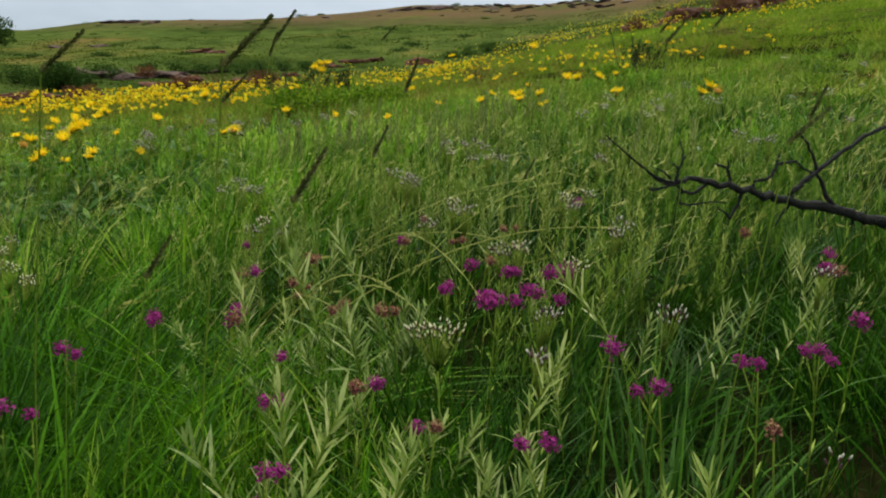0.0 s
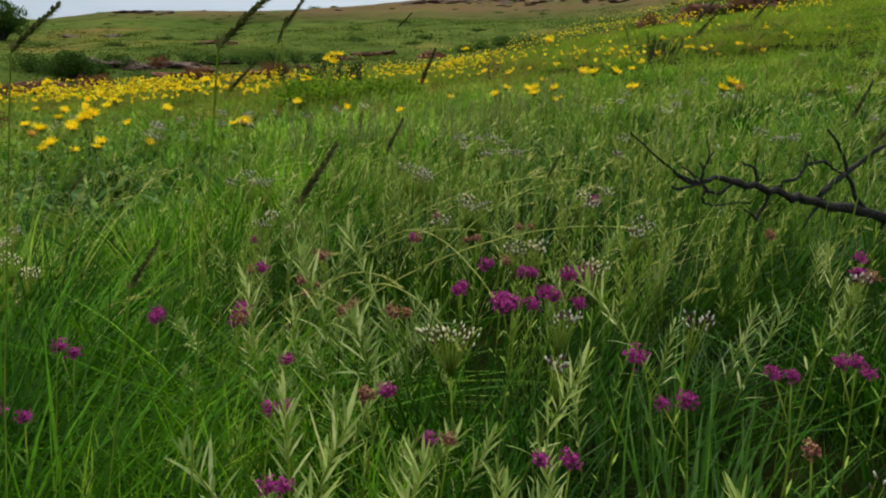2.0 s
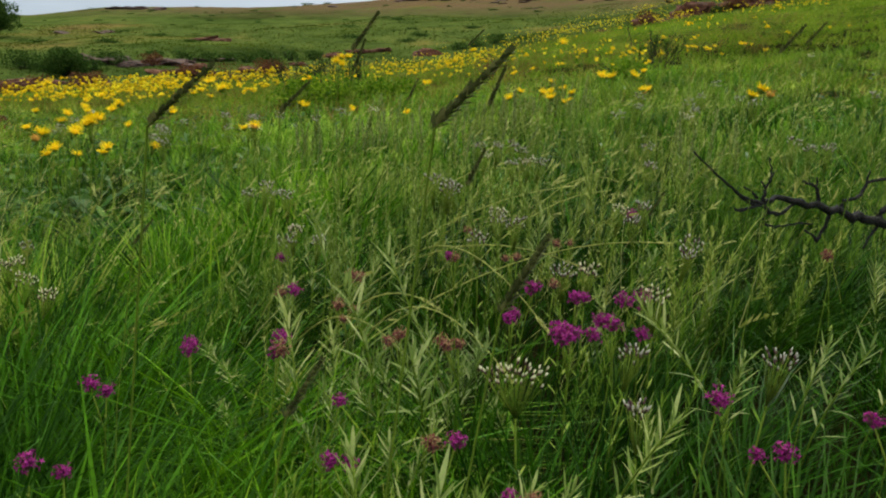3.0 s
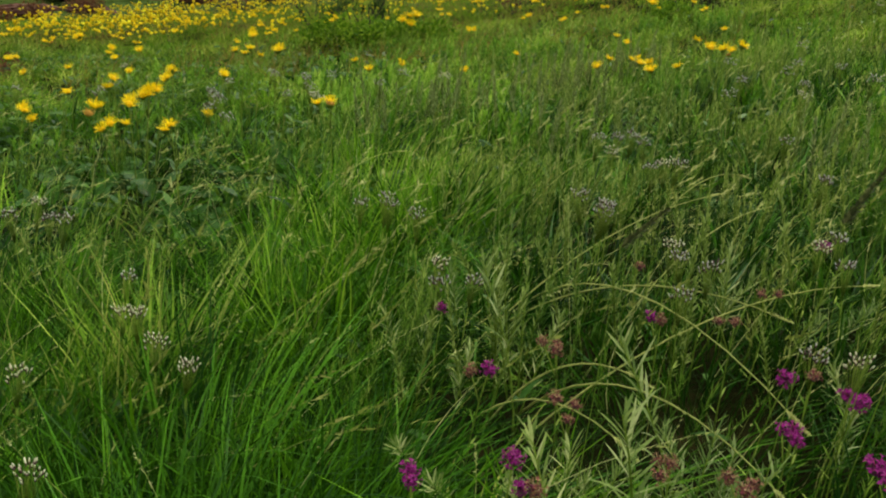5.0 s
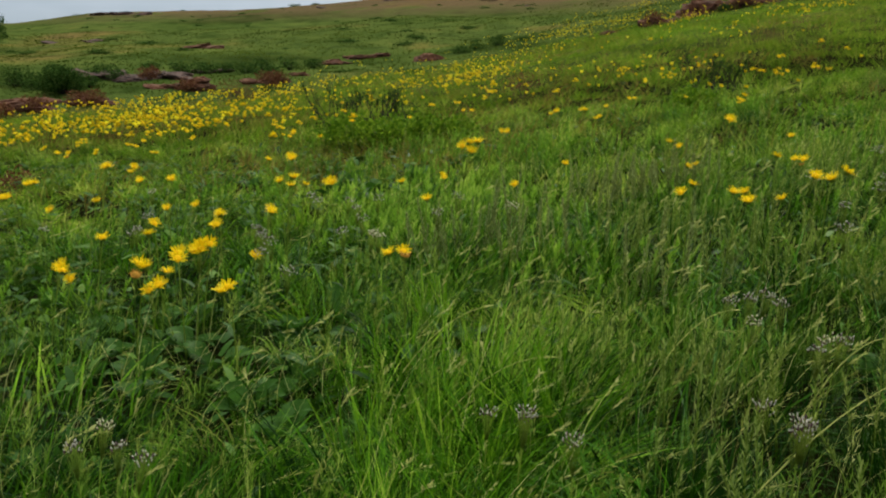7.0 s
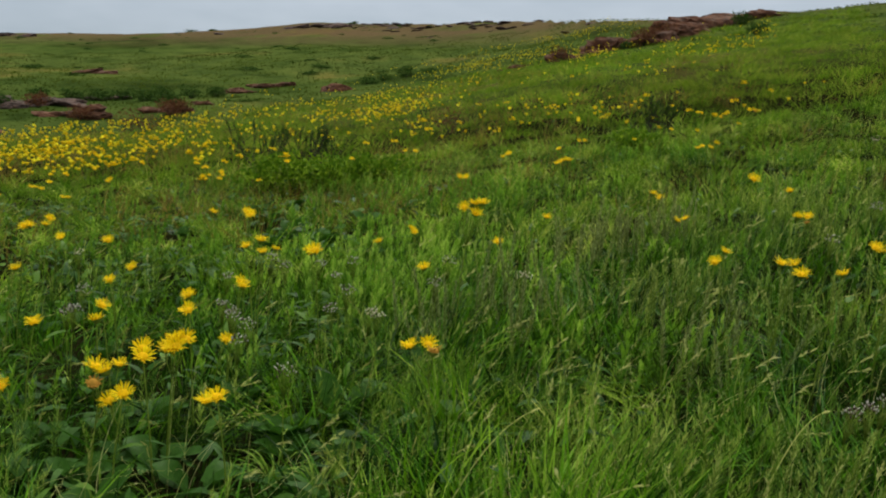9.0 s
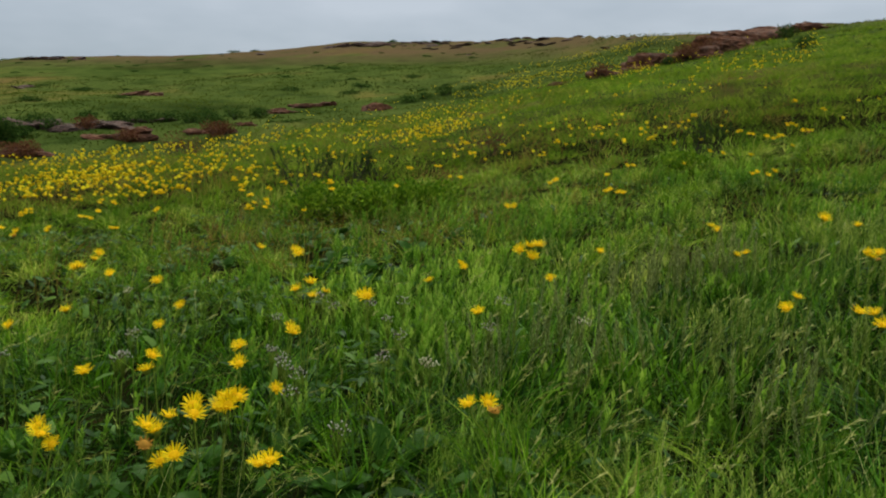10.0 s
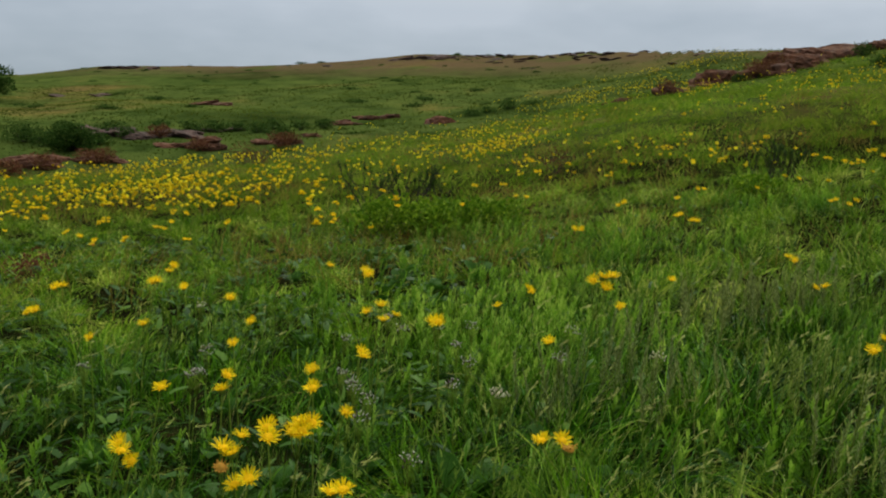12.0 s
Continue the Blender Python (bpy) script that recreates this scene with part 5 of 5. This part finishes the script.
def build_spikes():
    for x, y, z, ln in SPIKES:
        spike_stalk(x, y, z, ln)


build_spikes()


def arching_stalk(x0, y0, x1, y1, top, droop=0.05, head=True):
    """A long pale stalk that rises from the turf and leans far over, with a narrow seed head."""
    foot = lz(x0, y0)
    plant = thing("arching_stalk", "long pale grass stalk leaning over the meadow", "grass", "long leaning stalks", at=(x0, y0, foot))
    end = np.array([x1 - x0, y1 - y0, lz(x1, y1) + top - droop - foot])
    mid = end * 0.45 + np.array([0, 0, top * 0.75 + droop])
    f = np.linspace(0, 1, 12)[:, None]
    pts = 2 * f * (1 - f) * mid + f * f * end
    s = Soup()
    tube(s, pts, list(np.linspace(0.0024, 0.0012, 12)), 5)
    part("stalk", s, SEED, plant)
    if head:
        s = Soup()
        way = unit(pts[-1] - pts[-2])
        side = unit(np.cross(way, (0.1, 0.2, 1)))
        for i in range(40):
            g = i / 39
            c = pts[-1] - way * 0.055 * (1 - g)
            out = math.cos(i * 2.4) * side + math.sin(i * 2.4) * np.cross(way, side)
            lance(s, c, out * 0.5 + way, 0.011 * (1.15 - 0.5 * g), 0.0034, 0.0)
        part("seed_head", s, SEED, plant)


def build_stalks():
    for x0, y0, x1, y1, top, droop, head in (
            (0.98, 2.06, 1.90, 2.44, 0.26, 0.05, True), (0.90, 2.15, 1.24, 1.87, 0.24, 0.07, True), (1.08, 2.30, 1.44, 1.70, 0.26, 0.08, True),
            (1.00, 2.68, 1.64, 2.27, 0.26, 0.05, True), (0.98, 2.20, 1.30, 2.05, 0.24, 0.04, True), (0.90, 2.47, 1.72, 3.05, 0.27, 0.0, True), (1.24, 2.43, 1.80, 2.86, 0.28, 0.0, False), (1.10, 2.86, 1.52, 1.88, 0.30, 0.1, True),
            (0.30, 3.55, 0.72, 3.95, 0.25, 0.02, True), (0.45, 3.3, 0.9, 3.5, 0.24, 0.03, True), (1.1, 3.4, 1.55, 3.75, 0.26, 0.03, True), (1.5, 3.2, 1.95, 3.45, 0.26, 0.05, True)):
        arching_stalk(x0, y0, x1, y1, top, droop, head)


build_stalks()


def leaf_tussock(at, count, length):
    """A tuft of narrow silvery leaves that arch outwards to all sides."""
    plant = thing("arching_leaf_tuft", "tuft of narrow silvery leaves arching outwards", "grass", "arching leaf tufts", at=at)
    for i in range(count):
        ang = i * 2.4 + random.uniform(-0.3, 0.3)
        ln = length * random.uniform(0.7, 1.15)
        out = np.array([math.cos(ang), math.sin(ang), 0])
        side = np.array([-math.sin(ang), math.cos(ang), 0])
        reach, rise = random.uniform(0.45, 0.8), random.uniform(0.75, 1.0)
        s = Soup()
        v = []
        for k in range(7):
            f = k / 6
            c = out * (0.01 + ln * reach * f**1.3) + np.array([0, 0, ln * rise * (1.5 * f - 1.05 * f * f)])
            w = 0.0075 * (1 - f**2.2) * (0.6 + 0.4 * min(1, 4 * f))
            v += [c - side * w / 2, c + side * w / 2]
        s.add(v, (), [(2 * k, 2 * k + 1, 2 * k + 3, 2 * k + 2) for k in range(6)])
        part("leaf", s, HERB, plant)


def build_tussocks():
    for x, y, n, ln in ((-0.52, 3.86, 16, 0.24), (-0.34, 3.80, 14, 0.22), (-0.10, 4.08, 16, 0.24), (0.04, 3.98, 12, 0.22), (-0.62, 4.02, 12, 0.2),
                        (2.1, 7.35, 16, 0.3), (2.3, 7.1, 16, 0.28), (2.12, 6.9, 14, 0.28), (2.07, 5.15, 16, 0.28), (2.25, 5.4, 16, 0.28), (1.73, 5.5, 14, 0.26), (1.5, 4.15, 16, 0.26), (0.55, 4.1, 16, 0.26), (0.95, 4.0, 16, 0.28), (0.75, 3.85, 14, 0.26)):
        leaf_tussock(on_land(x, y), n, ln)


build_tussocks()


# ---- dead wood ----
def crooked(a, b, steps, amount):
    a, b = np.array(a, float), np.array(b, float)
    return [a + (b - a) * i / steps + (np.array([random.gauss(0, amount) for _ in range(3)]) if 0 < i < steps else 0) for i in range(steps + 1)]


def build_branch():
    """A fire-blackened branch that reaches out of the grass."""
    bx, by = 3.05, 2.6
    branch = thing("charred_branch", "fire-blackened dead branch rising from the grass", "branch", at=on_land(bx, by))
    o = np.array([bx, by, lz(bx, by)])

    def limb(name, pts, r0, r1, sides=6):
        p = [np.array(q, float) - o for q in pts]
        fine = []
        for i in range(len(p) - 1):
            fine += crooked(p[i], p[i + 1], 3, r0 * 0.22)[:-1]
        fine.append(p[-1])
        n = len(fine)
        s = Soup()
        tube(s, fine, [r0 + (r1 - r0) * (i / (n - 1)) ** 0.8 + random.uniform(-0.08, 0.12) * r0 for i in range(n)], sides)
        part(name, s, CHAR, branch)

    foot = (3.05, 2.6, lz(bx, by) - 0.03)
    limb("main_limb", [foot, (2.651, 2.229, 0.252), (2.473, 2.154, 0.283), (2.41, 2.126, 0.296), (2.356, 2.103, 0.313), (2.287, 2.071, 0.327), (2.22, 2.039, 0.338), (2.171, 2.015, 0.347), (2.123, 1.992, 0.36), (2.06, 1.96, 0.376), (2.003, 1.93, 0.388), (1.959, 1.906, 0.398), (1.907, 1.877, 0.392)], 0.0155, 0.0055, 8)
    limb("twig", [(1.91, 1.878, 0.392), (1.886, 1.865, 0.395), (1.851, 1.845, 0.41), (1.823, 1.829, 0.429), (1.775, 1.801, 0.464), (1.739, 1.78, 0.492)], 0.0042, 0.0016, 5)
    limb("side_limb", [(2.215, 2.037, 0.338), (2.221, 2.041, 0.36), (2.248, 2.055, 0.382), (2.283, 2.073, 0.402), (2.325, 2.095, 0.429), (2.372, 2.118, 0.458), (2.42, 2.142, 0.487), (2.479, 2.17, 0.507), (2.555, 2.206, 0.538)], 0.0075, 0.004, 6)
    limb("side_limb", [(2.359, 2.104, 0.314), (2.322, 2.088, 0.343), (2.306, 2.083, 0.376), (2.283, 2.073, 0.402), (2.274, 2.071, 0.436), (2.254, 2.063, 0.469), (2.218, 2.047, 0.498)], 0.0065, 0.002, 6)
    limb("twig", [(2.107, 1.984, 0.364), (2.112, 1.988, 0.388), (2.143, 2.003, 0.391), (2.159, 2.012, 0.399), (2.171, 2.019, 0.423), (2.194, 2.031, 0.427), (2.223, 2.045, 0.43), (2.244, 2.055, 0.413), (2.278, 2.071, 0.402)], 0.0042, 0.003, 5)
    limb("twig", [(2.17, 2.019, 0.419), (2.17, 2.019, 0.433), (2.175, 2.022, 0.448)], 0.0032, 0.0015, 5)
    limb("twig", [(2.048, 1.954, 0.379), (2.044, 1.953, 0.401), (2.034, 1.948, 0.419), (2.018, 1.94, 0.425), (2.002, 1.931, 0.43)], 0.0048, 0.0018, 5)
    limb("twig", [(2.035, 1.949, 0.416), (2.04, 1.952, 0.426), (2.036, 1.95, 0.437)], 0.003, 0.0015, 5)
    limb("twig", [(1.908, 1.877, 0.394), (1.91, 1.88, 0.416), (1.919, 1.885, 0.429), (1.921, 1.887, 0.445), (1.914, 1.885, 0.478)], 0.0042, 0.0014, 5)
    limb("twig", [(1.919, 1.885, 0.429), (1.924, 1.889, 0.442), (1.934, 1.895, 0.453)], 0.003, 0.0014, 5)
    limb("twig", [(1.913, 1.881, 0.419), (1.905, 1.877, 0.426), (1.898, 1.874, 0.433)], 0.003, 0.0014, 5)
    limb("twig", [(1.908, 1.877, 0.391), (1.881, 1.862, 0.391), (1.851, 1.845, 0.405)], 0.0036, 0.0016, 5)
    limb("twig", [(1.905, 1.875, 0.387), (1.873, 1.857, 0.383), (1.844, 1.839, 0.381)], 0.0036, 0.0016, 5)
    limb("twig", [(1.894, 1.87, 0.402), (1.879, 1.862, 0.415), (1.859, 1.851, 0.424)], 0.0032, 0.0014, 5)
    limb("twig", [(1.876, 1.858, 0.384), (1.857, 1.847, 0.378), (1.842, 1.839, 0.386)], 0.003, 0.0014, 5)
    limb("twig", [(1.915, 1.881, 0.384), (1.925, 1.886, 0.372), (1.951, 1.9, 0.368), (1.972, 1.912, 0.378), (1.988, 1.922, 0.387)], 0.004, 0.0032, 5)
    limb("twig", [(1.922, 1.885, 0.376), (1.914, 1.879, 0.361), (1.919, 1.881, 0.35), (1.941, 1.893, 0.343), (1.975, 1.912, 0.346), (2.004, 1.928, 0.348), (2.036, 1.946, 0.344)], 0.0034, 0.0014, 5)
    limb("twig", [(2.081, 1.97, 0.369), (2.073, 1.965, 0.337), (2.054, 1.953, 0.307), (2.04, 1.946, 0.322), (2.02, 1.936, 0.333)], 0.0046, 0.0018, 5)
    limb("twig", [(2.224, 2.041, 0.335), (2.2, 2.028, 0.314), (2.181, 2.017, 0.284)], 0.0046, 0.0018, 5)
    limb("twig", [(2.414, 2.128, 0.29), (2.408, 2.125, 0.282), (2.406, 2.123, 0.273)], 0.006, 0.003, 5)
    limb("twig", [(2.479, 2.156, 0.279), (2.497, 2.164, 0.265), (2.518, 2.172, 0.257)], 0.004, 0.002, 5)


build_branch()


def bare_bush(at, height, stems, spread, size=1.0):
    """A shrub of dark stems that fork upwards, with a few small leaves at the ends."""
    bush = thing("twiggy_shrub", "dark twiggy shrub with few small leaves", "shrub", "twiggy shrubs on the slope", at=at)
    leaves = Soup()

    def grow(base, way, ln, r, depth, soup):
        tip = base + unit(way) * ln
        tube(soup, crooked(base, tip, 3, ln * 0.05), [r, r * 0.9, r * 0.8, r * 0.65], 4)
        if depth < 2:
            for _ in range(5):
                way_out = unit(way) + np.array([random.gauss(0, 0.6), random.gauss(0, 0.6), random.gauss(0.1, 0.3)])
                lance(leaves, base + (tip - base) * random.random(), way_out, random.uniform(0.03, 0.055), random.uniform(0.008, 0.014), 0.1, SHORT)
        if depth:
            for _ in range(random.choice((2, 2, 3))):
                grow(base + (tip - base) * random.uniform(0.5, 1.0), unit(way) + np.array([random.gauss(0, 0.27), random.gauss(0, 0.27), 0.25]), ln * random.uniform(0.5, 0.75), r * 0.62, depth - 1, soup)

    for i in range(stems):
        s = Soup()
        ang = i * 2.4
        grow(np.array([math.cos(ang) * 0.03, math.sin(ang) * 0.03, -0.02]), np.array([math.cos(ang) * spread, math.sin(ang) * spread, 1]), height * 0.5, 0.008 * size, 3, s)
        part("stem", s, TWIG, bush)
    tagged(part("leaves", leaves, BUSH, bush), kind="stuff")
    return bush


def leaf_blobs(blobs, leaf, density, flat=0.8):
    """Many small leaves, gathered round a number of clump centres."""
    pos = []
    for c, r in blobs:
        n = max(12, int(density * r * r))
        d = rng.normal(0, 1, (n, 3))
        d /= np.linalg.norm(d, axis=1)[:, None]
        pos.append(np.array(c) + d * (r * rng.uniform(0.45, 1.05, n) ** 0.6)[:, None] * [1, 1, flat])
    p = np.concatenate(pos)
    n = len(p)
    way = rng.normal(0, 1, (n, 3)) + [0, 0, 0.5]
    way /= np.linalg.norm(way, axis=1)[:, None]
    side = np.cross(way, rng.normal(0, 1, (n, 3)))
    side /= np.linalg.norm(side, axis=1)[:, None]
    v, t, q = blade_array(p, way, leaf * rng.uniform(0.6, 1.4, n), leaf * 0.55 * rng.uniform(0.7, 1.3, n), rng.normal(0, 0.2, (n, 3)), side, 2)
    return v, t, q


def leafy_bush(name, label, category, group, width, height, mat, leaf, density, blobs=9, trunk=0.03, at=(0, 0, 0)):
    bush = thing(name, label, category, group, at=at)
    balls = []
    for i in range(blobs):
        ang = i * 2.4
        r = width * 0.34 * math.sqrt((i + 0.3) / blobs) * random.uniform(0.8, 1.3)
        top = np.array([math.cos(ang) * r, math.sin(ang) * r, height * random.uniform(0.25, 0.66) * (1.1 - 0.5 * (r / width))])
        balls.append((top, random.uniform(0.2, 0.3) * width))
        s = Soup()
        tube(s, crooked((0, 0, -0.05), top, 4, height * 0.03), [trunk, trunk * 0.8, trunk * 0.6, trunk * 0.4, trunk * 0.2], 5)
        part("limb", s, TWIG, bush)
    v, t, q = leaf_blobs(balls, leaf, density)
    part("crown", mesh_from("crown", v, t, q, [mat]), mat, bush)
    return bush


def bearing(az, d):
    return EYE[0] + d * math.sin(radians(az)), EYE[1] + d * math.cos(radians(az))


def build_shrubs():
    for az, d, h, n in ((-2.4, 9.9, 0.62, 6), (-5.2, 9.7, 0.60, 6), (-0.6, 10.2, 0.45, 3), (21.9, 10.0, 0.6, 4), (22.8, 10.2, 0.5, 3)):
        x, y = bearing(az, d)
        bare_bush(on_land(x, y), h * 1.2, n, 0.5)
    for az, d, w, h in ((-4.6, 8.6, 0.7, 0.48), (-2.6, 8.4, 0.8, 0.5), (-0.4, 8.3, 0.8, 0.46), (1.4, 8.5, 0.8, 0.46), (4.2, 8.6, 0.7, 0.42), (21.5, 9.4, 0.7, 0.34)):
        x, y = bearing(az, d)
        leafy_bush("low_shrub", "low dense green shrub in the meadow", "shrub", "low shrubs on the slope", w, h, SHRUB, 0.05, 2400, 13, 0.006, on_land(x, y))
    for az, d, w, h in ((8.0, 13.2, 0.7, 0.5), (-14.0, 21.0, 1.1, 0.8), (-13.0, 20.4, 0.9, 0.6)):
        x, y = bearing(az, d)
        leafy_bush("dry_shrub", "brownish shrub with thin dry leaves", "shrub", "", w, h, MAROON, 0.04, 900, 8, 0.01, on_land(x, y))


build_shrubs()


# ---- rocks ----
def rock_mesh(seed, flat, mat=None):
    bm = bmesh.new()
    bmesh.ops.create_icosphere(bm, subdivisions=3, radius=1.0)
    for v in bm.verts:
        p = v.co * 1.1 + Vector((seed * 7.1, seed * 3.3, 0))
        k = 1 + 0.42 * noise.noise(p) + 0.3 * (0.35 - abs(noise.noise(p * 2.3))) + 0.2 * (0.3 - abs(noise.noise(p * 5.1)))
        c = v.co * k
        c.x, c.y = round(c.x * 2.6) / 2.6 * 0.6 + c.x * 0.4, round(c.y * 2.6) / 2.6 * 0.6 + c.y * 0.4
        v.co = Vector((c.x, c.y * 0.8, (round(c.z * 3) / 3 * 0.6 + c.z * 0.4) * flat))
    me = bpy.data.meshes.new("rock")
    bm.to_mesh(me)
    bm.free()
    me.materials.append(mat or ROCK)
    return me


def build_rocks():
    models = [rock_mesh(i, f) for i, f in enumerate((0.8, 0.65, 0.95, 0.55, 0.75))]
    ledges = [rock_mesh(i + 20, f, LEDGE) for i, f in enumerate((0.5, 0.42, 0.6))]
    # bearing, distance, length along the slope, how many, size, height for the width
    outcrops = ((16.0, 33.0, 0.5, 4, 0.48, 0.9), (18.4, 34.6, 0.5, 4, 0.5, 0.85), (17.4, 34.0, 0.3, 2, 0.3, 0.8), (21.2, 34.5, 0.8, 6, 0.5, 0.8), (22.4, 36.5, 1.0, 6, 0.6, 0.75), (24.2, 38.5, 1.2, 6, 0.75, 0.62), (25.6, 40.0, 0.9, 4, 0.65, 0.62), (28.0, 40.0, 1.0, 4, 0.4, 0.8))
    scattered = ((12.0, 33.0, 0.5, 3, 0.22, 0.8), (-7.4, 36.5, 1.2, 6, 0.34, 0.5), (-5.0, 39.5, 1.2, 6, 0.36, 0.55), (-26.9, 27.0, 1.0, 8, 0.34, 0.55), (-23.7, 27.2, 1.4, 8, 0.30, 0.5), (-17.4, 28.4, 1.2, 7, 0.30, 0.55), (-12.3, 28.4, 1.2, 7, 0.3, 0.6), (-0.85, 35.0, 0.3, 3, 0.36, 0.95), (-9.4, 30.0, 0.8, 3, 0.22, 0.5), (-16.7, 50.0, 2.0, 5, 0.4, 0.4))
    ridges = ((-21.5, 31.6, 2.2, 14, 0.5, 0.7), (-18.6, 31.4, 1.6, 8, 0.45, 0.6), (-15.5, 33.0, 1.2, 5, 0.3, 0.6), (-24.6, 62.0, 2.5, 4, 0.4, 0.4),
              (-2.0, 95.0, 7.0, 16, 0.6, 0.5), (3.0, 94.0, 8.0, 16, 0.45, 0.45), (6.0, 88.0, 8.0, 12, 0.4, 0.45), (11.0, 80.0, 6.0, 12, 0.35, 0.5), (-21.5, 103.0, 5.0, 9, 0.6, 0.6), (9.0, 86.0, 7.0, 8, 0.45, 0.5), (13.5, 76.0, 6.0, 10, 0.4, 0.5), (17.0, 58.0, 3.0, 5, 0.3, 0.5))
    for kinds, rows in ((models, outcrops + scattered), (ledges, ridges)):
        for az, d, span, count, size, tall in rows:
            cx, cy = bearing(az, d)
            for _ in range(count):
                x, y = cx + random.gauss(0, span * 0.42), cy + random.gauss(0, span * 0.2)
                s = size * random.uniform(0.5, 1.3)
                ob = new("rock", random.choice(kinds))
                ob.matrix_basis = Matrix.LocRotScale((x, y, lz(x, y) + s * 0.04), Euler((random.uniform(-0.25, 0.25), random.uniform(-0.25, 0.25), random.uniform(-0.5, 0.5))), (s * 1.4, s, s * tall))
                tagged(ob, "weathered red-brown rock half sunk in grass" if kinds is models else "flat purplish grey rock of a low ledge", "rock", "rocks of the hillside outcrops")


build_rocks()


def build_rust():
    me = rock_mesh(11, 0.6)
    ob = new("rusty_stone", me)
    ob.matrix_basis = Matrix.LocRotScale((1.93, 1.31, lz(1.93, 1.31) + 0.01), None, (0.06, 0.05, 0.05))
    tagged(ob, "small rusty red stone deep in the grass", "stone")
    x, y = -3.68, 8.85
    leafy_bush("rusty_plant", "low rust-brown withered plant in the meadow", "plant", "", 0.55, 0.3, MAROON, 0.04, 1800, 8, 0.006, on_land(x, y))


build_rust()


def build_far_bushes():
    x, y = bearing(-24.9, 28.6)
    leafy_bush("green_bush", "round dark green bush beside the rocks", "bush", "", 1.4, 1.05, BUSH, 0.08, 2600, 18, 0.03, on_land(x, y))
    x, y = bearing(-29.6, 60)
    leafy_bush("dark_tree", "dark round tree at the edge of the hill", "tree", "", 3.0, 3.0, BUSH, 0.16, 800, 13, 0.1, on_land(x, y))
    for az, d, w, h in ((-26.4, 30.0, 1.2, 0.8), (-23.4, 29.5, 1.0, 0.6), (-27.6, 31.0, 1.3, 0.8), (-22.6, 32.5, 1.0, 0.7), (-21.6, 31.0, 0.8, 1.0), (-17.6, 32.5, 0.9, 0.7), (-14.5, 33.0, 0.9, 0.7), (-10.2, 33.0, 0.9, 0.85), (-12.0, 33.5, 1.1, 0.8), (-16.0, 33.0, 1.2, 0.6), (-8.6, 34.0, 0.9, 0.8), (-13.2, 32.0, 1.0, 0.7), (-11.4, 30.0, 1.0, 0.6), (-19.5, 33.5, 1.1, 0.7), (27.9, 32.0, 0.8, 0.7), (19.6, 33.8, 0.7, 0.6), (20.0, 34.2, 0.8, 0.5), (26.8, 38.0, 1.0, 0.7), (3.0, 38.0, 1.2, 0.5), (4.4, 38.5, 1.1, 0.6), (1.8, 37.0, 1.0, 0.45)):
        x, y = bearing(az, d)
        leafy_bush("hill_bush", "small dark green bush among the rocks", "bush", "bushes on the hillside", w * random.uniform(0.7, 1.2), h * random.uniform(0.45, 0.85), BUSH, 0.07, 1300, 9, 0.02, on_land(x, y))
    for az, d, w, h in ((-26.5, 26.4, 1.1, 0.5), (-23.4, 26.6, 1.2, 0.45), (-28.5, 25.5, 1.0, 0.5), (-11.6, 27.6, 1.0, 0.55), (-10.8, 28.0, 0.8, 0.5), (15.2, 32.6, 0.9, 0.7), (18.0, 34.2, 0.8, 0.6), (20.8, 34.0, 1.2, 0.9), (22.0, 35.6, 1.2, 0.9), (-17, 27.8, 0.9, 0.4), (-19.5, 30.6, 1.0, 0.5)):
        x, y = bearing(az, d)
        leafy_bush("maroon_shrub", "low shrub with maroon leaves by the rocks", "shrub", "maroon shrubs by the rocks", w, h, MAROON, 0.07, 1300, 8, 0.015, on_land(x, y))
    models = [leafy_bush("hill_bush", "small dark green bush on the far hill", "bush", "bushes on the hillside", 1.6, h, BUSH, 0.14, 380, 9, 0.03) for h in (0.8, 1.0, 1.25)]
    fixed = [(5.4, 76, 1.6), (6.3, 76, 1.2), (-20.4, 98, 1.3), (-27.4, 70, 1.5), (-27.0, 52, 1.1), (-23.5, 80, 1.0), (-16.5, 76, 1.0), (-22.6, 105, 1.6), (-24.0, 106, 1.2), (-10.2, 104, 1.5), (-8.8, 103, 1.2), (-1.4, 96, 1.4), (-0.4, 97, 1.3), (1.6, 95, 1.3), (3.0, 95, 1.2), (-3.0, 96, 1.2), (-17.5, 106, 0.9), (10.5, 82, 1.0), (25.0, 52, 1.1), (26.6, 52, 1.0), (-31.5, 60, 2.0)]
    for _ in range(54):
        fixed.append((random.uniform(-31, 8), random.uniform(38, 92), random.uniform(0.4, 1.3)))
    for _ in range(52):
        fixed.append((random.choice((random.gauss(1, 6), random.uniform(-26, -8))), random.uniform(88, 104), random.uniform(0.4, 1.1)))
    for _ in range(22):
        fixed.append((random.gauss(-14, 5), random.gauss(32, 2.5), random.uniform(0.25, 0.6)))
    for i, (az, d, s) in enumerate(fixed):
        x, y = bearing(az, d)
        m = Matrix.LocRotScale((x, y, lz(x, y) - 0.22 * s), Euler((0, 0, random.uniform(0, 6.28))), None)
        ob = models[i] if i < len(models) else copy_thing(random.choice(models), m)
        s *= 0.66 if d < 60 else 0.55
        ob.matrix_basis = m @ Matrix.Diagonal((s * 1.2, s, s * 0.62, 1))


build_far_bushes()
